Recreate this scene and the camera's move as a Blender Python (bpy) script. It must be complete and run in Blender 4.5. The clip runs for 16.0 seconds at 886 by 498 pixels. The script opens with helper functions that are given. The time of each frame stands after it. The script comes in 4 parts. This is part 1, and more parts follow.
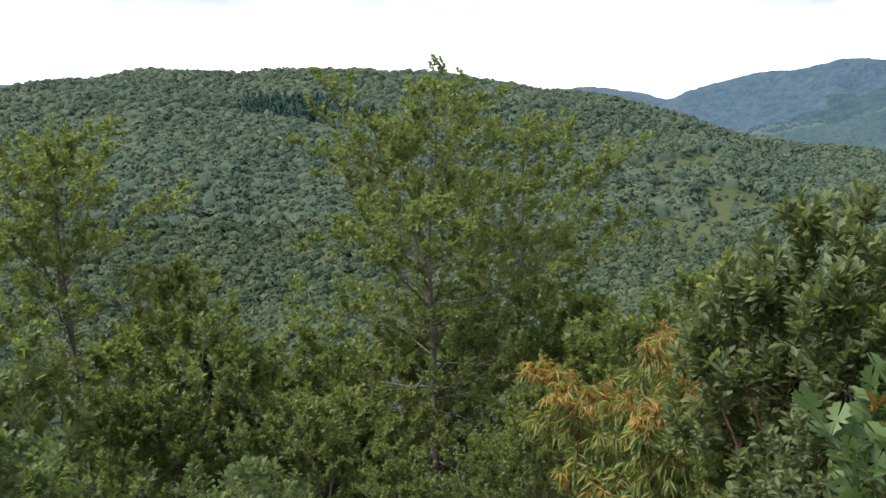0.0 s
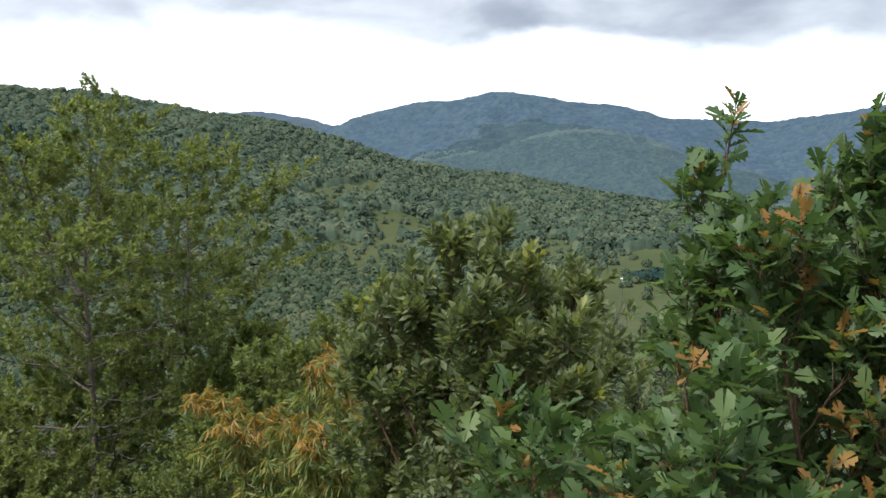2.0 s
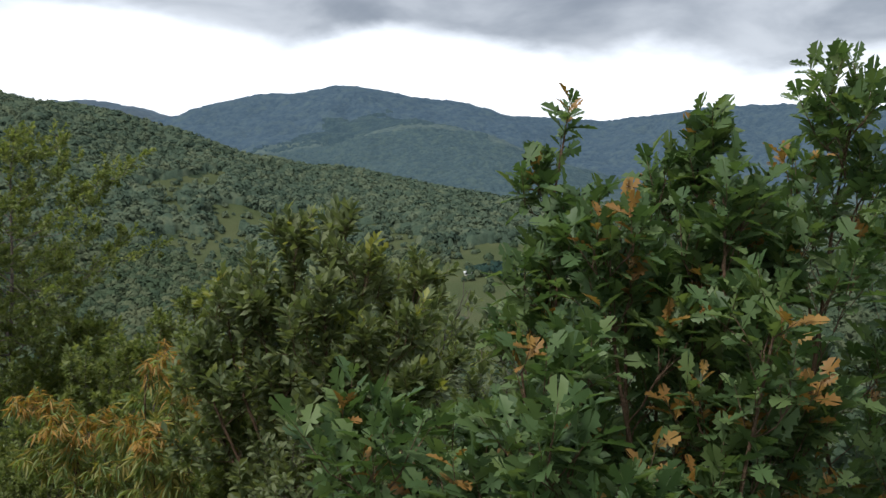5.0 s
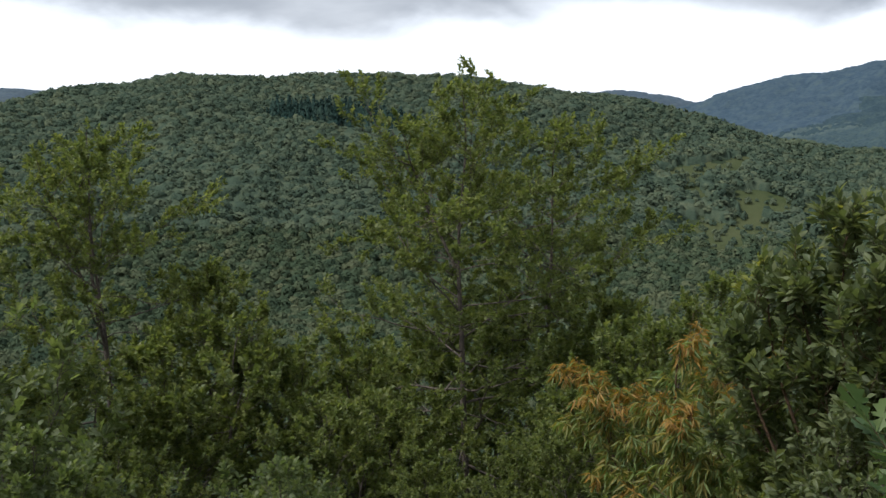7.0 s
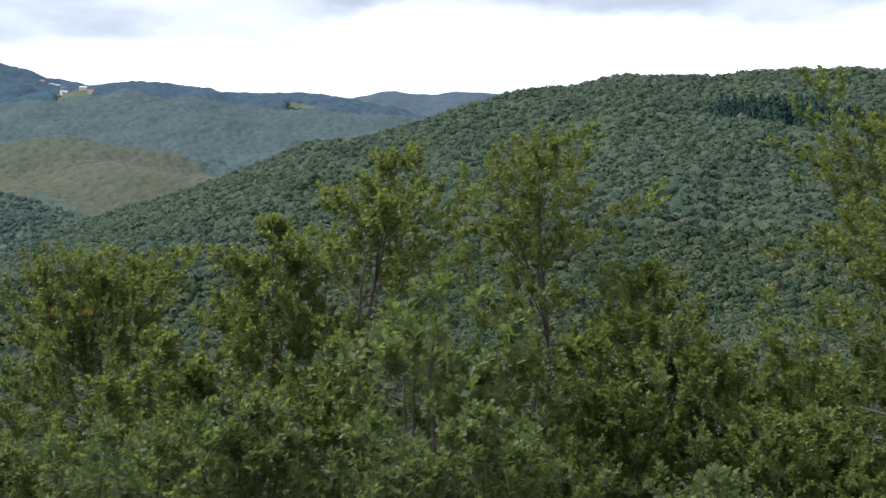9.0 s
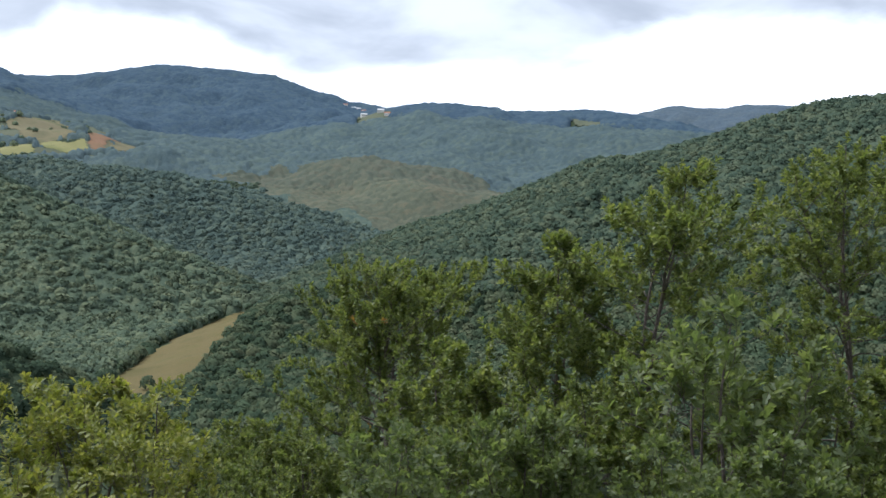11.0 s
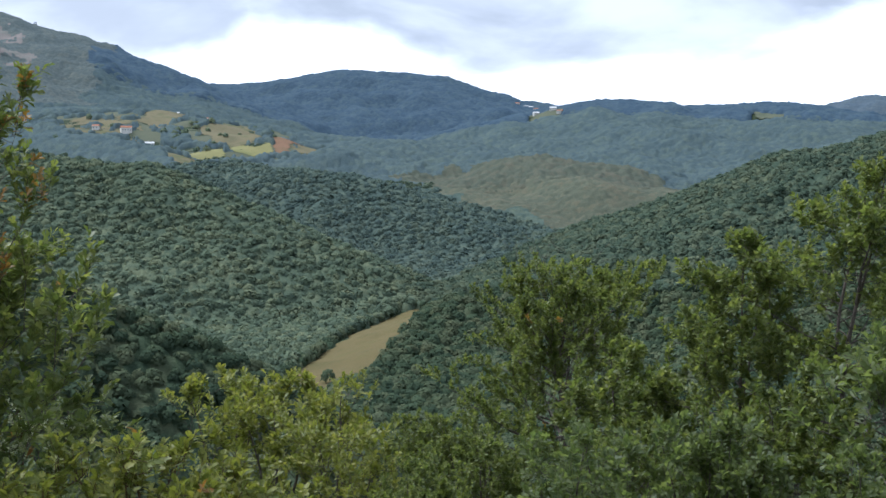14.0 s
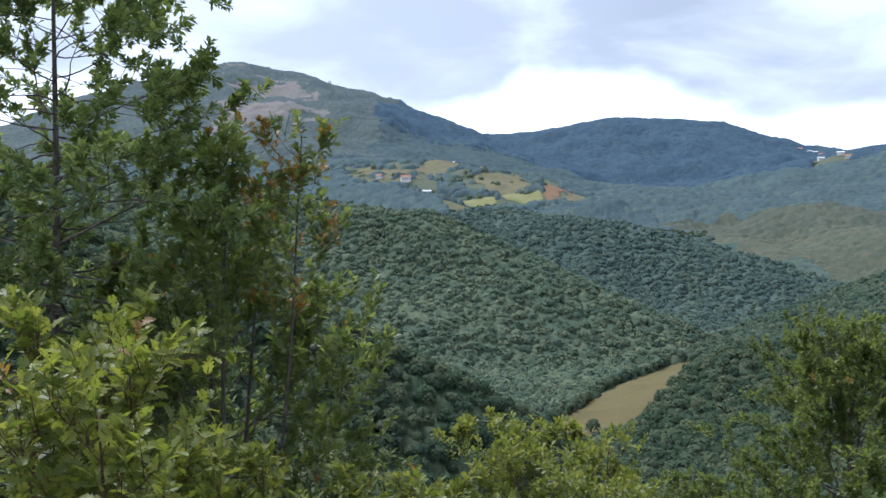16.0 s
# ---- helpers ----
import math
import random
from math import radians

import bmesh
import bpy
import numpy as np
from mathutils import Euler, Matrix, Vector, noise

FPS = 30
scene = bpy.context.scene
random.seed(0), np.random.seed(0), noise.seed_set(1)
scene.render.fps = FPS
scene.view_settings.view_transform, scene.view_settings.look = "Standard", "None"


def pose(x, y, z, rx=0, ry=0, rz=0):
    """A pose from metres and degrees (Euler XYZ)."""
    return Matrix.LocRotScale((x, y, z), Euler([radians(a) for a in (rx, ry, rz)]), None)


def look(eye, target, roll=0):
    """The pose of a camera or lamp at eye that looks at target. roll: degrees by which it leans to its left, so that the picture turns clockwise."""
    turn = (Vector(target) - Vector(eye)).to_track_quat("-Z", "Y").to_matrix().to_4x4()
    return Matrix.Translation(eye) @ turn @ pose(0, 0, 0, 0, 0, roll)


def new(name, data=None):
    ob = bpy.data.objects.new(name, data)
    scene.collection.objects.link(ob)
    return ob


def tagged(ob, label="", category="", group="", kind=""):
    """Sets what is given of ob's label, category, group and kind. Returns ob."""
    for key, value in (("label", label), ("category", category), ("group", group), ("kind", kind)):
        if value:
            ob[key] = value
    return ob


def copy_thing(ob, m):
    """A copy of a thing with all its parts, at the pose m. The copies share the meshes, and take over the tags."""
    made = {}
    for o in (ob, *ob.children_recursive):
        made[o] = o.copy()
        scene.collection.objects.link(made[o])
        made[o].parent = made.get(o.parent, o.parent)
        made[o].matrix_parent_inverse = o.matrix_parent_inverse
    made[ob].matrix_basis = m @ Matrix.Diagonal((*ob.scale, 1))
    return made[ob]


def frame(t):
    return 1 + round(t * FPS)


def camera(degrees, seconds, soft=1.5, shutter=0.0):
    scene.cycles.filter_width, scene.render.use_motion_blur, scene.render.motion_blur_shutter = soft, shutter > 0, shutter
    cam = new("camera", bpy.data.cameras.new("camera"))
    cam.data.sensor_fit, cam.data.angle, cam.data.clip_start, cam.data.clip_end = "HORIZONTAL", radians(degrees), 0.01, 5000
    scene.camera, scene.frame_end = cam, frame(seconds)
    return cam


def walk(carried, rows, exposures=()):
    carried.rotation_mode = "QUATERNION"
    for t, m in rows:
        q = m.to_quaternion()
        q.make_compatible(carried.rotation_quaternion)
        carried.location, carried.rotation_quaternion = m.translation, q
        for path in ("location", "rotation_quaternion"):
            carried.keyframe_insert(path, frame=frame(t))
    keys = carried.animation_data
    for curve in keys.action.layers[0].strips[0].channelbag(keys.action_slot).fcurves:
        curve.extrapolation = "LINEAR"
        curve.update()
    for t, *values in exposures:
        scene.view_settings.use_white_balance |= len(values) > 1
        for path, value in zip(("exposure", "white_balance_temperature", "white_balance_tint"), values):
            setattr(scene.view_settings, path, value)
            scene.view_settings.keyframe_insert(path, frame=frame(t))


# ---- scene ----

# ---------- camera ----------
cam = camera(50.0, 16.0)
EYE = 1.6
ROWS = [
    (0, 0.022, -0.007, 0.018, 0.00, -5.19, 0.17),
    (0.5, 0.051, 0.009, 0.020, -5.37, -4.53, 0.41),
    (1, 0.078, 0.013, 0.022, -10.72, -4.83, 0.36),
    (1.5, 0.097, 0.000, 0.019, -14.90, -4.38, 0.38),
    (2, 0.125, -0.027, 0.021, -19.64, -3.76, 0.18),
    (2.5, 0.135, -0.038, 0.018, -23.02, -3.54, -0.26),
    (3, 0.142, -0.030, 0.021, -25.28, -3.68, -0.14),
    (3.2, 0.146, -0.030, 0.020, -26.08, -3.68, -0.16),
    (4.3, 0.160, -0.035, 0.014, -30.20, -3.95, -0.30),
    (5.3, 0.120, -0.020, 0.010, -26.70, -4.25, -0.32),
    (5.5, 0.107, -0.014, 0.009, -23.82, -4.31, -0.32),
    (6, 0.050, -0.020, -0.008, -14.21, -4.55, -0.28),
    (6.5, 0.009, -0.021, -0.018, -5.92, -4.35, -0.06),
    (7, -0.014, 0.006, -0.019, 1.68, -4.95, 0.26),
    (7.5, -0.057, -0.005, -0.013, 9.65, -4.98, 0.41),
    (8, -0.103, -0.023, -0.006, 16.19, -4.96, -0.03),
    (8.5, -0.119, -0.036, -0.005, 22.64, -4.95, -0.29),
    (9, -0.144, -0.036, -0.012, 27.61, -5.03, -0.56),
    (9.5, -0.175, -0.056, -0.012, 32.34, -4.81, -0.43),
    (10, -0.203, -0.070, -0.004, 37.22, -4.46, -0.70),
    (10.2, -0.212, -0.076, -0.004, 38.95, -4.22, -0.65),
    (11.1, -0.236, -0.094, -0.008, 45.0, -4.20, -0.35),
    (12.3, -0.256, -0.110, -0.012, 49.08, -4.50, -0.03),
    (12.5, -0.258, -0.113, -0.012, 49.23, -4.60, -0.01),
    (13, -0.257, -0.125, -0.011, 49.88, -4.66, 0.10),
    (13.5, -0.266, -0.142, -0.005, 51.09, -4.91, 0.10),
    (14, -0.280, -0.169, -0.005, 54.77, -4.25, 0.41),
    (14.5, -0.296, -0.171, -0.006, 59.35, -3.75, 0.24),
    (15, -0.297, -0.199, 0.004, 64.16, -2.92, 0.18),
    (15.5, -0.335, -0.204, -0.014, 68.47, -1.89, 0.03),
    (16, -0.346, -0.211, -0.010, 70.85, -1.34, -0.03),
]
EXPOSURES = [(0, 1.20, 6000, 11), (1.5, 1.16, 6000, 11), (2, 1.00, 6050, 10), (2.5, 0.74, 6100, 9), (3, 0.62, 6050, 9), (5.5, 0.50, 6100, 10), (7, 0.40, 6050, 10), (7.5, 0.63, 6000, 10), (8, 0.84, 5900, 10), (9, 0.83, 5800, 11), (12.5, 0.76, 5600, 11), (16, 0.86, 5350, 12)]
walk(cam, [(t, pose(x, y, EYE + z, 90 + pitch, roll, yaw)) for t, x, y, z, yaw, pitch, roll in ROWS], EXPOSURES)

# ---------- sky and sun ----------
# round the compass: azimuth, height of the cloud base in degrees, and how pale the clouds are
CLOUD_BASE = [(-180, 7.5, 0.6), (-70, 7.4, 0.3), (-45, 7.8, 0.1), (-25, 8.6, 0.05), (-8, 9.8, 0.2), (-3, 9.4, 0.5), (5, 8.8, 0.65), (15, 8.7, 0.6), (20, 9.4, 0.6), (25, 8.0, 0.5), (29, 9.6, 0.5),
              (34, 7.8, 0.55), (42, 7.2, 0.6), (50, 7.0, 0.6), (55, 7.3, 0.5), (58.5, 10.0, 0.5), (61, 8.0, 0.6), (65.5, 11.5, 0.7), (68, 7.4, 0.7), (73, 7.2, 0.75), (82, 8.4, 0.85), (86, 10.0, 0.9),
              (95, 9.0, 0.8), (179, 7.5, 0.6)]
SUN_AZ, SUN_EL = 110.0, 56.0      # degrees, anticlockwise from +y, and above the horizon


def make_world():
    world = bpy.data.worlds.new("overcast_sky")
    scene.world = world
    world.use_nodes = True
    nt = world.node_tree
    nt.nodes.clear()
    N, L = nt.nodes.new, nt.links.new

    def mathn(op, a, b=None, clamp=False):
        n = N("ShaderNodeMath")
        n.operation, n.use_clamp = op, clamp
        for i, v in enumerate((a, b)):
            if v is None:
                continue
            if isinstance(v, (int, float)):
                n.inputs[i].default_value = v
            else:
                L(v, n.inputs[i])
        return n.outputs[0]

    tex = N("ShaderNodeTexCoord")
    sep = N("ShaderNodeSeparateXYZ")
    L(tex.outputs["Generated"], sep.inputs[0])
    x, y, z = sep.outputs
    # clouds lie in flat heaps: twice as wide as high, less so overhead
    flat = N("ShaderNodeVectorMath")
    flat.operation = "MULTIPLY"
    L(tex.outputs["Generated"], flat.inputs[0])
    flat.inputs[1].default_value = (1.0, 1.0, 2.6)

    def cloud_noise(scale, detail, rough, distort=0.0):
        n = N("ShaderNodeTexNoise")
        n.inputs["Scale"].default_value, n.inputs["Detail"].default_value = scale, detail
        n.inputs["Roughness"].default_value, n.inputs["Distortion"].default_value = rough, distort
        L(flat.outputs[0], n.inputs["Vector"])
        return n.outputs["Fac"]

    # height of the cloud base above the horizon, round the compass
    turn = mathn("MULTIPLY_ADD", mathn("ARCTAN2", mathn("MULTIPLY", x, -1.0), y), 1 / (2 * math.pi))
    turn.node.inputs[2].default_value = 0.5
    base = N("ShaderNodeValToRGB")
    base.color_ramp.interpolation = "B_SPLINE"
    stops = base.color_ramp.elements
    while len(stops) < len(CLOUD_BASE):
        stops.new(0.5)
    for item, (az, el, pale) in zip(stops, CLOUD_BASE):
        item.position, item.color = az / 360 + 0.5, (el / 20, pale, 0, 1)
    L(turn, base.inputs["Fac"])
    split = N("ShaderNodeSeparateColor")
    L(base.outputs["Color"], split.inputs[0])
    height = mathn("DEGREES", mathn("ARCSINE", z))
    over = mathn("SUBTRACT", height, mathn("MULTIPLY", split.outputs["Red"], 20.0))
    ragged = mathn("MULTIPLY", mathn("SUBTRACT", cloud_noise(5.5, 6.0, 0.5, 0.2), 0.5), 5.5)
    dens = N("ShaderNodeMapRange")
    dens.interpolation_type = "SMOOTHSTEP"
    dens.inputs["From Min"].default_value, dens.inputs["From Max"].default_value = -1.6, 0.5
    L(mathn("ADD", over, ragged), dens.inputs["Value"])
    ramp = N("ShaderNodeMix")
    ramp.data_type = "RGBA"
    L(dens.outputs[0], ramp.inputs["Factor"])
    ramp.inputs["A"].default_value = (1.0, 1.02, 1.04, 1)
    # the underside of the clouds is uneven
    thin = N("ShaderNodeMapRange")
    thin.interpolation_type = "SMOOTHSTEP"
    thin.inputs["From Min"].default_value, thin.inputs["From Max"].default_value = 0.36, 0.68
    L(cloud_noise(5.0, 5.0, 0.5, 0.3), thin.inputs["Value"])
    belly = N("ShaderNodeMix")
    belly.data_type = "RGBA"
    L(mathn("ADD", mathn("MULTIPLY", thin.outputs[0], 0.5), mathn("MULTIPLY", split.outputs["Green"], 0.55)), belly.inputs["Factor"])
    belly.inputs["A"].default_value = (0.19, 0.21, 0.24, 1)
    belly.inputs["B"].default_value = (0.70, 0.71, 0.72, 1)
    L(belly.outputs["Result"], ramp.inputs["B"])
    sky = N("ShaderNodeTexSky")
    sky.sky_type, sky.sun_disc = "NISHITA", False
    sky.sun_elevation, sky.sun_rotation = radians(SUN_EL), radians(-SUN_AZ)
    dim = N("ShaderNodeMix")
    dim.data_type, dim.blend_type = "RGBA", "MULTIPLY"
    dim.inputs["Factor"].default_value = 1.0
    L(sky.outputs[0], dim.inputs["A"])
    dim.inputs["B"].default_value = (0.1, 0.1, 0.1, 1)
    cover = N("ShaderNodeMix")
    cover.data_type = "RGBA"
    cover.inputs["Factor"].default_value = 0.95
    L(dim.outputs["Result"], cover.inputs["A"])
    L(ramp.outputs["Result"], cover.inputs["B"])
    bg, out = N("ShaderNodeBackground"), N("ShaderNodeOutputWorld")
    L(cover.outputs["Result"], bg.inputs["Color"])
    bg.inputs["Strength"].default_value = 1.0
    L(bg.outputs[0], out.inputs[0])


make_world()
sun = new("sun", bpy.data.lights.new("sun", "SUN"))
sun.data.energy, sun.data.angle, sun.data.color = 2.5, radians(20), (1.0, 0.95, 0.86)
a, e = radians(SUN_AZ), radians(SUN_EL)
sun.matrix_world = look((-math.sin(a) * math.cos(e) * 100, math.cos(a) * math.cos(e) * 100, math.sin(e) * 100), (0, 0, 0))


# ---------- materials ----------
def principled(name, rough=0.6, spec=0.3):
    mat = bpy.data.materials.new(name)
    mat.use_nodes = True
    nt = mat.node_tree
    bsdf = nt.nodes["Principled BSDF"]
    bsdf.inputs["Roughness"].default_value = rough
    bsdf.inputs["Specular IOR Level"].default_value = spec
    return mat, nt, bsdf


def noise_node(nt, scale, detail=4.0, rough=0.55, coord="Object"):
    tex = nt.nodes.new("ShaderNodeTexCoord")
    n = nt.nodes.new("ShaderNodeTexNoise")
    n.inputs["Scale"].default_value, n.inputs["Detail"].default_value, n.inputs["Roughness"].default_value = scale, detail, rough
    nt.links.new(tex.outputs[coord], n.inputs["Vector"])
    return n.outputs["Fac"]


def ramp_node(nt, fac, stops):
    r = nt.nodes.new("ShaderNodeValToRGB")
    el = r.color_ramp.elements
    while len(el) < len(stops):
        el.new(0.5)
    for item, (p, c) in zip(el, stops):
        item.position, item.color = p, (*c, 1)
    nt.links.new(fac, r.inputs["Fac"])
    return r.outputs["Color"]


def mix_node(nt, fac, a, b, blend="MIX"):
    m = nt.nodes.new("ShaderNodeMix")
    m.data_type, m.blend_type = "RGBA", blend
    for key, v in (("Factor", fac), ("A", a), ("B", b)):
        s = m.inputs[key]
        if isinstance(v, (int, float)):
            s.default_value = v
        elif isinstance(v, tuple):
            s.default_value = (*v, 1)
        else:
            nt.links.new(v, s)
    return m.outputs["Result"]


def bump_node(nt, bsdf, fac, strength, distance):
    b = nt.nodes.new("ShaderNodeBump")
    b.inputs["Strength"].default_value, b.inputs["Distance"].default_value = strength, distance
    nt.links.new(fac, b.inputs["Height"])
    nt.links.new(b.outputs[0], bsdf.inputs["Normal"])


def leaf_material(name, stops, rough=0.48, glow=0.4, spec=0.35):
    """Foliage: colour varies leaf by leaf and branch by branch; thin leaves let light through."""
    mat, nt, bsdf = principled(name, rough, spec)
    geo = nt.nodes.new("ShaderNodeNewGeometry")
    leafwise = geo.outputs["Random Per Island"]
    patch = noise_node(nt, 0.9, 3.0)
    mx = nt.nodes.new("ShaderNodeMath")
    mx.operation = "MULTIPLY_ADD"
    nt.links.new(leafwise, mx.inputs[0])
    mx.inputs[1].default_value = 0.55
    sc = nt.nodes.new("ShaderNodeMath")
    sc.operation = "MULTIPLY"
    nt.links.new(patch, sc.inputs[0])
    sc.inputs[1].default_value = 0.5
    nt.links.new(sc.outputs[0], mx.inputs[2])
    col = ramp_node(nt, mx.outputs[0], stops)
    nt.links.new(col, bsdf.inputs["Base Color"])
    tr = nt.nodes.new("ShaderNodeBsdfTranslucent")
    warm = mix_node(nt, 1.0, col, (1.24, 1.27, 0.65), "MULTIPLY")
    nt.links.new(warm, tr.inputs["Color"])
    ms = nt.nodes.new("ShaderNodeMixShader")
    ms.inputs[0].default_value = glow
    nt.links.new(bsdf.outputs[0], ms.inputs[1])
    nt.links.new(tr.outputs[0], ms.inputs[2])
    nt.links.new(ms.outputs[0], nt.nodes["Material Output"].inputs["Surface"])
    return mat


def wood_material(name, dark, light, scale=9.0):
    mat, nt, bsdf = principled(name, 0.85, 0.2)
    n = noise_node(nt, scale, 6.0, 0.65)
    nt.links.new(ramp_node(nt, n, [(0.3, dark), (0.7, light)]), bsdf.inputs["Base Color"])
    bump_node(nt, bsdf, noise_node(nt, scale * 3, 4.0), 0.7, 0.02)
    return mat


def forest_material(name, stops, grain=1.6, depth=0.5, haze_veil=0.2, haze_tint=(0.8, 0.9, 1.0), contrast=0.6):
    """Woods seen from afar: tone crown by crown and stand by stand, leaf clumps as relief, and a bluish veil on the
    leaves that stands in for haze.
    """
    mat, nt, bsdf = principled(name, 0.9, 0.04)
    tone = nt.nodes.new("ShaderNodeAttribute")
    tone.attribute_name = "tone"
    stand_tone = noise_node(nt, 0.02, 5.0, 0.6)
    mx = nt.nodes.new("ShaderNodeMath")
    mx.operation = "MULTIPLY_ADD"
    nt.links.new(tone.outputs["Fac"], mx.inputs[0])
    mx.inputs[1].default_value = 0.5
    sc = nt.nodes.new("ShaderNodeMath")
    sc.operation = "MULTIPLY"
    nt.links.new(stand_tone, sc.inputs[0])
    sc.inputs[1].default_value = 0.62
    nt.links.new(sc.outputs[0], mx.inputs[2])
    col = ramp_node(nt, mx.outputs[0], stops)
    fine = noise_node(nt, grain, 5.0, 0.7)
    col = mix_node(nt, contrast, col, ramp_node(nt, fine, [(0.3, (0.42, 0.47, 0.49)), (0.7, (1.36, 1.33, 1.14))]), "MULTIPLY")
    spray = nt.nodes.new("ShaderNodeNewGeometry")
    col = mix_node(nt, 0.8, col, ramp_node(nt, spray.outputs["Random Per Island"], [(0.0, (0.86, 0.89, 0.92)), (1.0, (1.16, 1.13, 1.07))]), "MULTIPLY")
    nt.links.new(col, bsdf.inputs["Base Color"])
    bump_node(nt, bsdf, fine, contrast, depth)
    bsdf.inputs["Sheen Weight"].default_value = haze_veil
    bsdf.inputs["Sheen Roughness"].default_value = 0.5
    bsdf.inputs["Sheen Tint"].default_value = (*haze_tint, 1)
    through_leaf = nt.nodes.new("ShaderNodeBsdfTranslucent")
    nt.links.new(col, through_leaf.inputs["Color"])
    ms = nt.nodes.new("ShaderNodeMixShader")
    ms.inputs[0].default_value = 0.3
    nt.links.new(bsdf.outputs[0], ms.inputs[1])
    nt.links.new(through_leaf.outputs[0], ms.inputs[2])
    nt.links.new(ms.outputs[0], nt.nodes["Material Output"].inputs["Surface"])
    return mat


M = {}
M["oak_leaf"] = leaf_material("oak_leaf", [(0.15, (0.082, 0.113, 0.040)), (0.5, (0.154, 0.193, 0.061)), (0.85, (0.258, 0.276, 0.097))], glow=0.5)
M["young_leaf"] = leaf_material("young_leaf", [(0.15, (0.108, 0.140, 0.032)), (0.5, (0.210, 0.231, 0.050)), (0.85, (0.330, 0.322, 0.077))], glow=0.45)
M["deep_leaf"] = leaf_material("deep_leaf", [(0.15, (0.112, 0.160, 0.070)), (0.5, (0.198, 0.249, 0.098)), (0.85, (0.328, 0.360, 0.140))], 0.5, 0.42, 0.25)
M["amber_leaf"] = leaf_material("amber_leaf", [(0.15, (0.239, 0.185, 0.050)), (0.5, (0.365, 0.212, 0.055)), (0.85, (0.441, 0.259, 0.065))], glow=0.45)
M["dark_leaf"] = leaf_material("dark_leaf", [(0.15, (0.072, 0.100, 0.045)), (0.5, (0.130, 0.161, 0.070)), (0.85, (0.207, 0.232, 0.110))], 0.5, 0.45, 0.3)
M["near_leaf"] = leaf_material("near_leaf", [(0.15, (0.050, 0.092, 0.036)), (0.5, (0.090, 0.147, 0.055)), (0.85, (0.158, 0.215, 0.076))], 0.5, 0.42, 0.3)
M["pale_leaf"] = leaf_material("pale_leaf", [(0.15, (0.081, 0.117, 0.045)), (0.5, (0.138, 0.176, 0.070)), (0.85, (0.207, 0.242, 0.108))], glow=0.58)
M["willow_leaf"] = leaf_material("willow_leaf", [(0.15, (0.103, 0.172, 0.066)), (0.45, (0.178, 0.230, 0.072)), (0.85, (0.333, 0.253, 0.066))], glow=0.45)
M["rust_leaf"] = leaf_material("rust_leaf", [(0.15, (0.22, 0.145, 0.04)), (0.5, (0.30, 0.155, 0.045)), (0.85, (0.36, 0.225, 0.06))])
M["bark"] = wood_material("bark", (0.05, 0.042, 0.036), (0.19, 0.155, 0.13))
M["twig"] = wood_material("twig", (0.07, 0.045, 0.03), (0.16, 0.10, 0.06), 25)
M["woods_near"] = forest_material("woods_near", [(0.12, (0.043, 0.070, 0.050)), (0.5, (0.082, 0.117, 0.073)), (0.88, (0.154, 0.173, 0.105))], 1.8, 0.9, 0.0)
# farther woods: haze is put into the colours, paler and bluer
M["woods_mid_haze"] = forest_material("woods_mid_haze", [(0.12, (0.054, 0.083, 0.064)), (0.5, (0.090, 0.127, 0.092)), (0.88, (0.151, 0.178, 0.117))], 1.3, 0.9, 0.012, (0.5, 0.75, 1.0))
M["woods_blue_haze"] = forest_material("woods_blue_haze", [(0.12, (0.084, 0.121, 0.119)), (0.5, (0.112, 0.157, 0.141)), (0.88, (0.157, 0.195, 0.152))], 1.1, 0.9, 0.03, (0.45, 0.7, 1.0))
M["woods_hill_haze"] = forest_material("woods_hill_haze", [(0.12, (0.088, 0.123, 0.095)), (0.5, (0.138, 0.182, 0.126)), (0.88, (0.213, 0.244, 0.154))], 1.3, 0.9, 0.02, (0.5, 0.75, 1.0))
M["woods_far_haze"] = forest_material("woods_far_haze", [(0.12, (0.075, 0.111, 0.132)), (0.5, (0.100, 0.140, 0.152)), (0.88, (0.131, 0.172, 0.159))], 0.45, 1.2, 0.06, (0.45, 0.7, 1.0), 0.5)
M["mountain_wood_haze"] = forest_material("mountain_wood_haze", [(0.12, (0.056, 0.092, 0.137)), (0.5, (0.076, 0.116, 0.164)), (0.88, (0.102, 0.147, 0.177))], 0.14, 1.5, 0.085, (0.36, 0.62, 1.0), 0.5)
M["peak_wood_haze"] = forest_material("peak_wood_haze", [(0.12, (0.108, 0.136, 0.143)), (0.5, (0.130, 0.158, 0.160)), (0.88, (0.160, 0.180, 0.168))], 0.16, 1.5, 0.06, (0.45, 0.7, 1.0), 0.6)
M["spur_wood_haze"] = forest_material("spur_wood_haze", [(0.12, (0.052, 0.086, 0.114)), (0.5, (0.070, 0.109, 0.133)), (0.88, (0.093, 0.135, 0.141))], 0.2, 1.5, 0.05, (0.45, 0.7, 1.0), 0.6)
M["far_blue_haze"] = forest_material("far_blue_haze", [(0.12, (0.091, 0.124, 0.163)), (0.5, (0.104, 0.137, 0.176)), (0.88, (0.124, 0.156, 0.182))], 0.1, 1.5, 0.12, (0.4, 0.65, 1.0), 0.5)
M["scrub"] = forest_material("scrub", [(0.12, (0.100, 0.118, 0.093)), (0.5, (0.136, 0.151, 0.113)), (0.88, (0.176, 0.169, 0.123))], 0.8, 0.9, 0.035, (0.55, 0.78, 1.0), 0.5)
M["conifer"] = forest_material("conifer", [(0.15, (0.024, 0.054, 0.051)), (0.5, (0.037, 0.073, 0.065)), (0.85, (0.054, 0.093, 0.078))], 1.6, 0.6, 0.03)



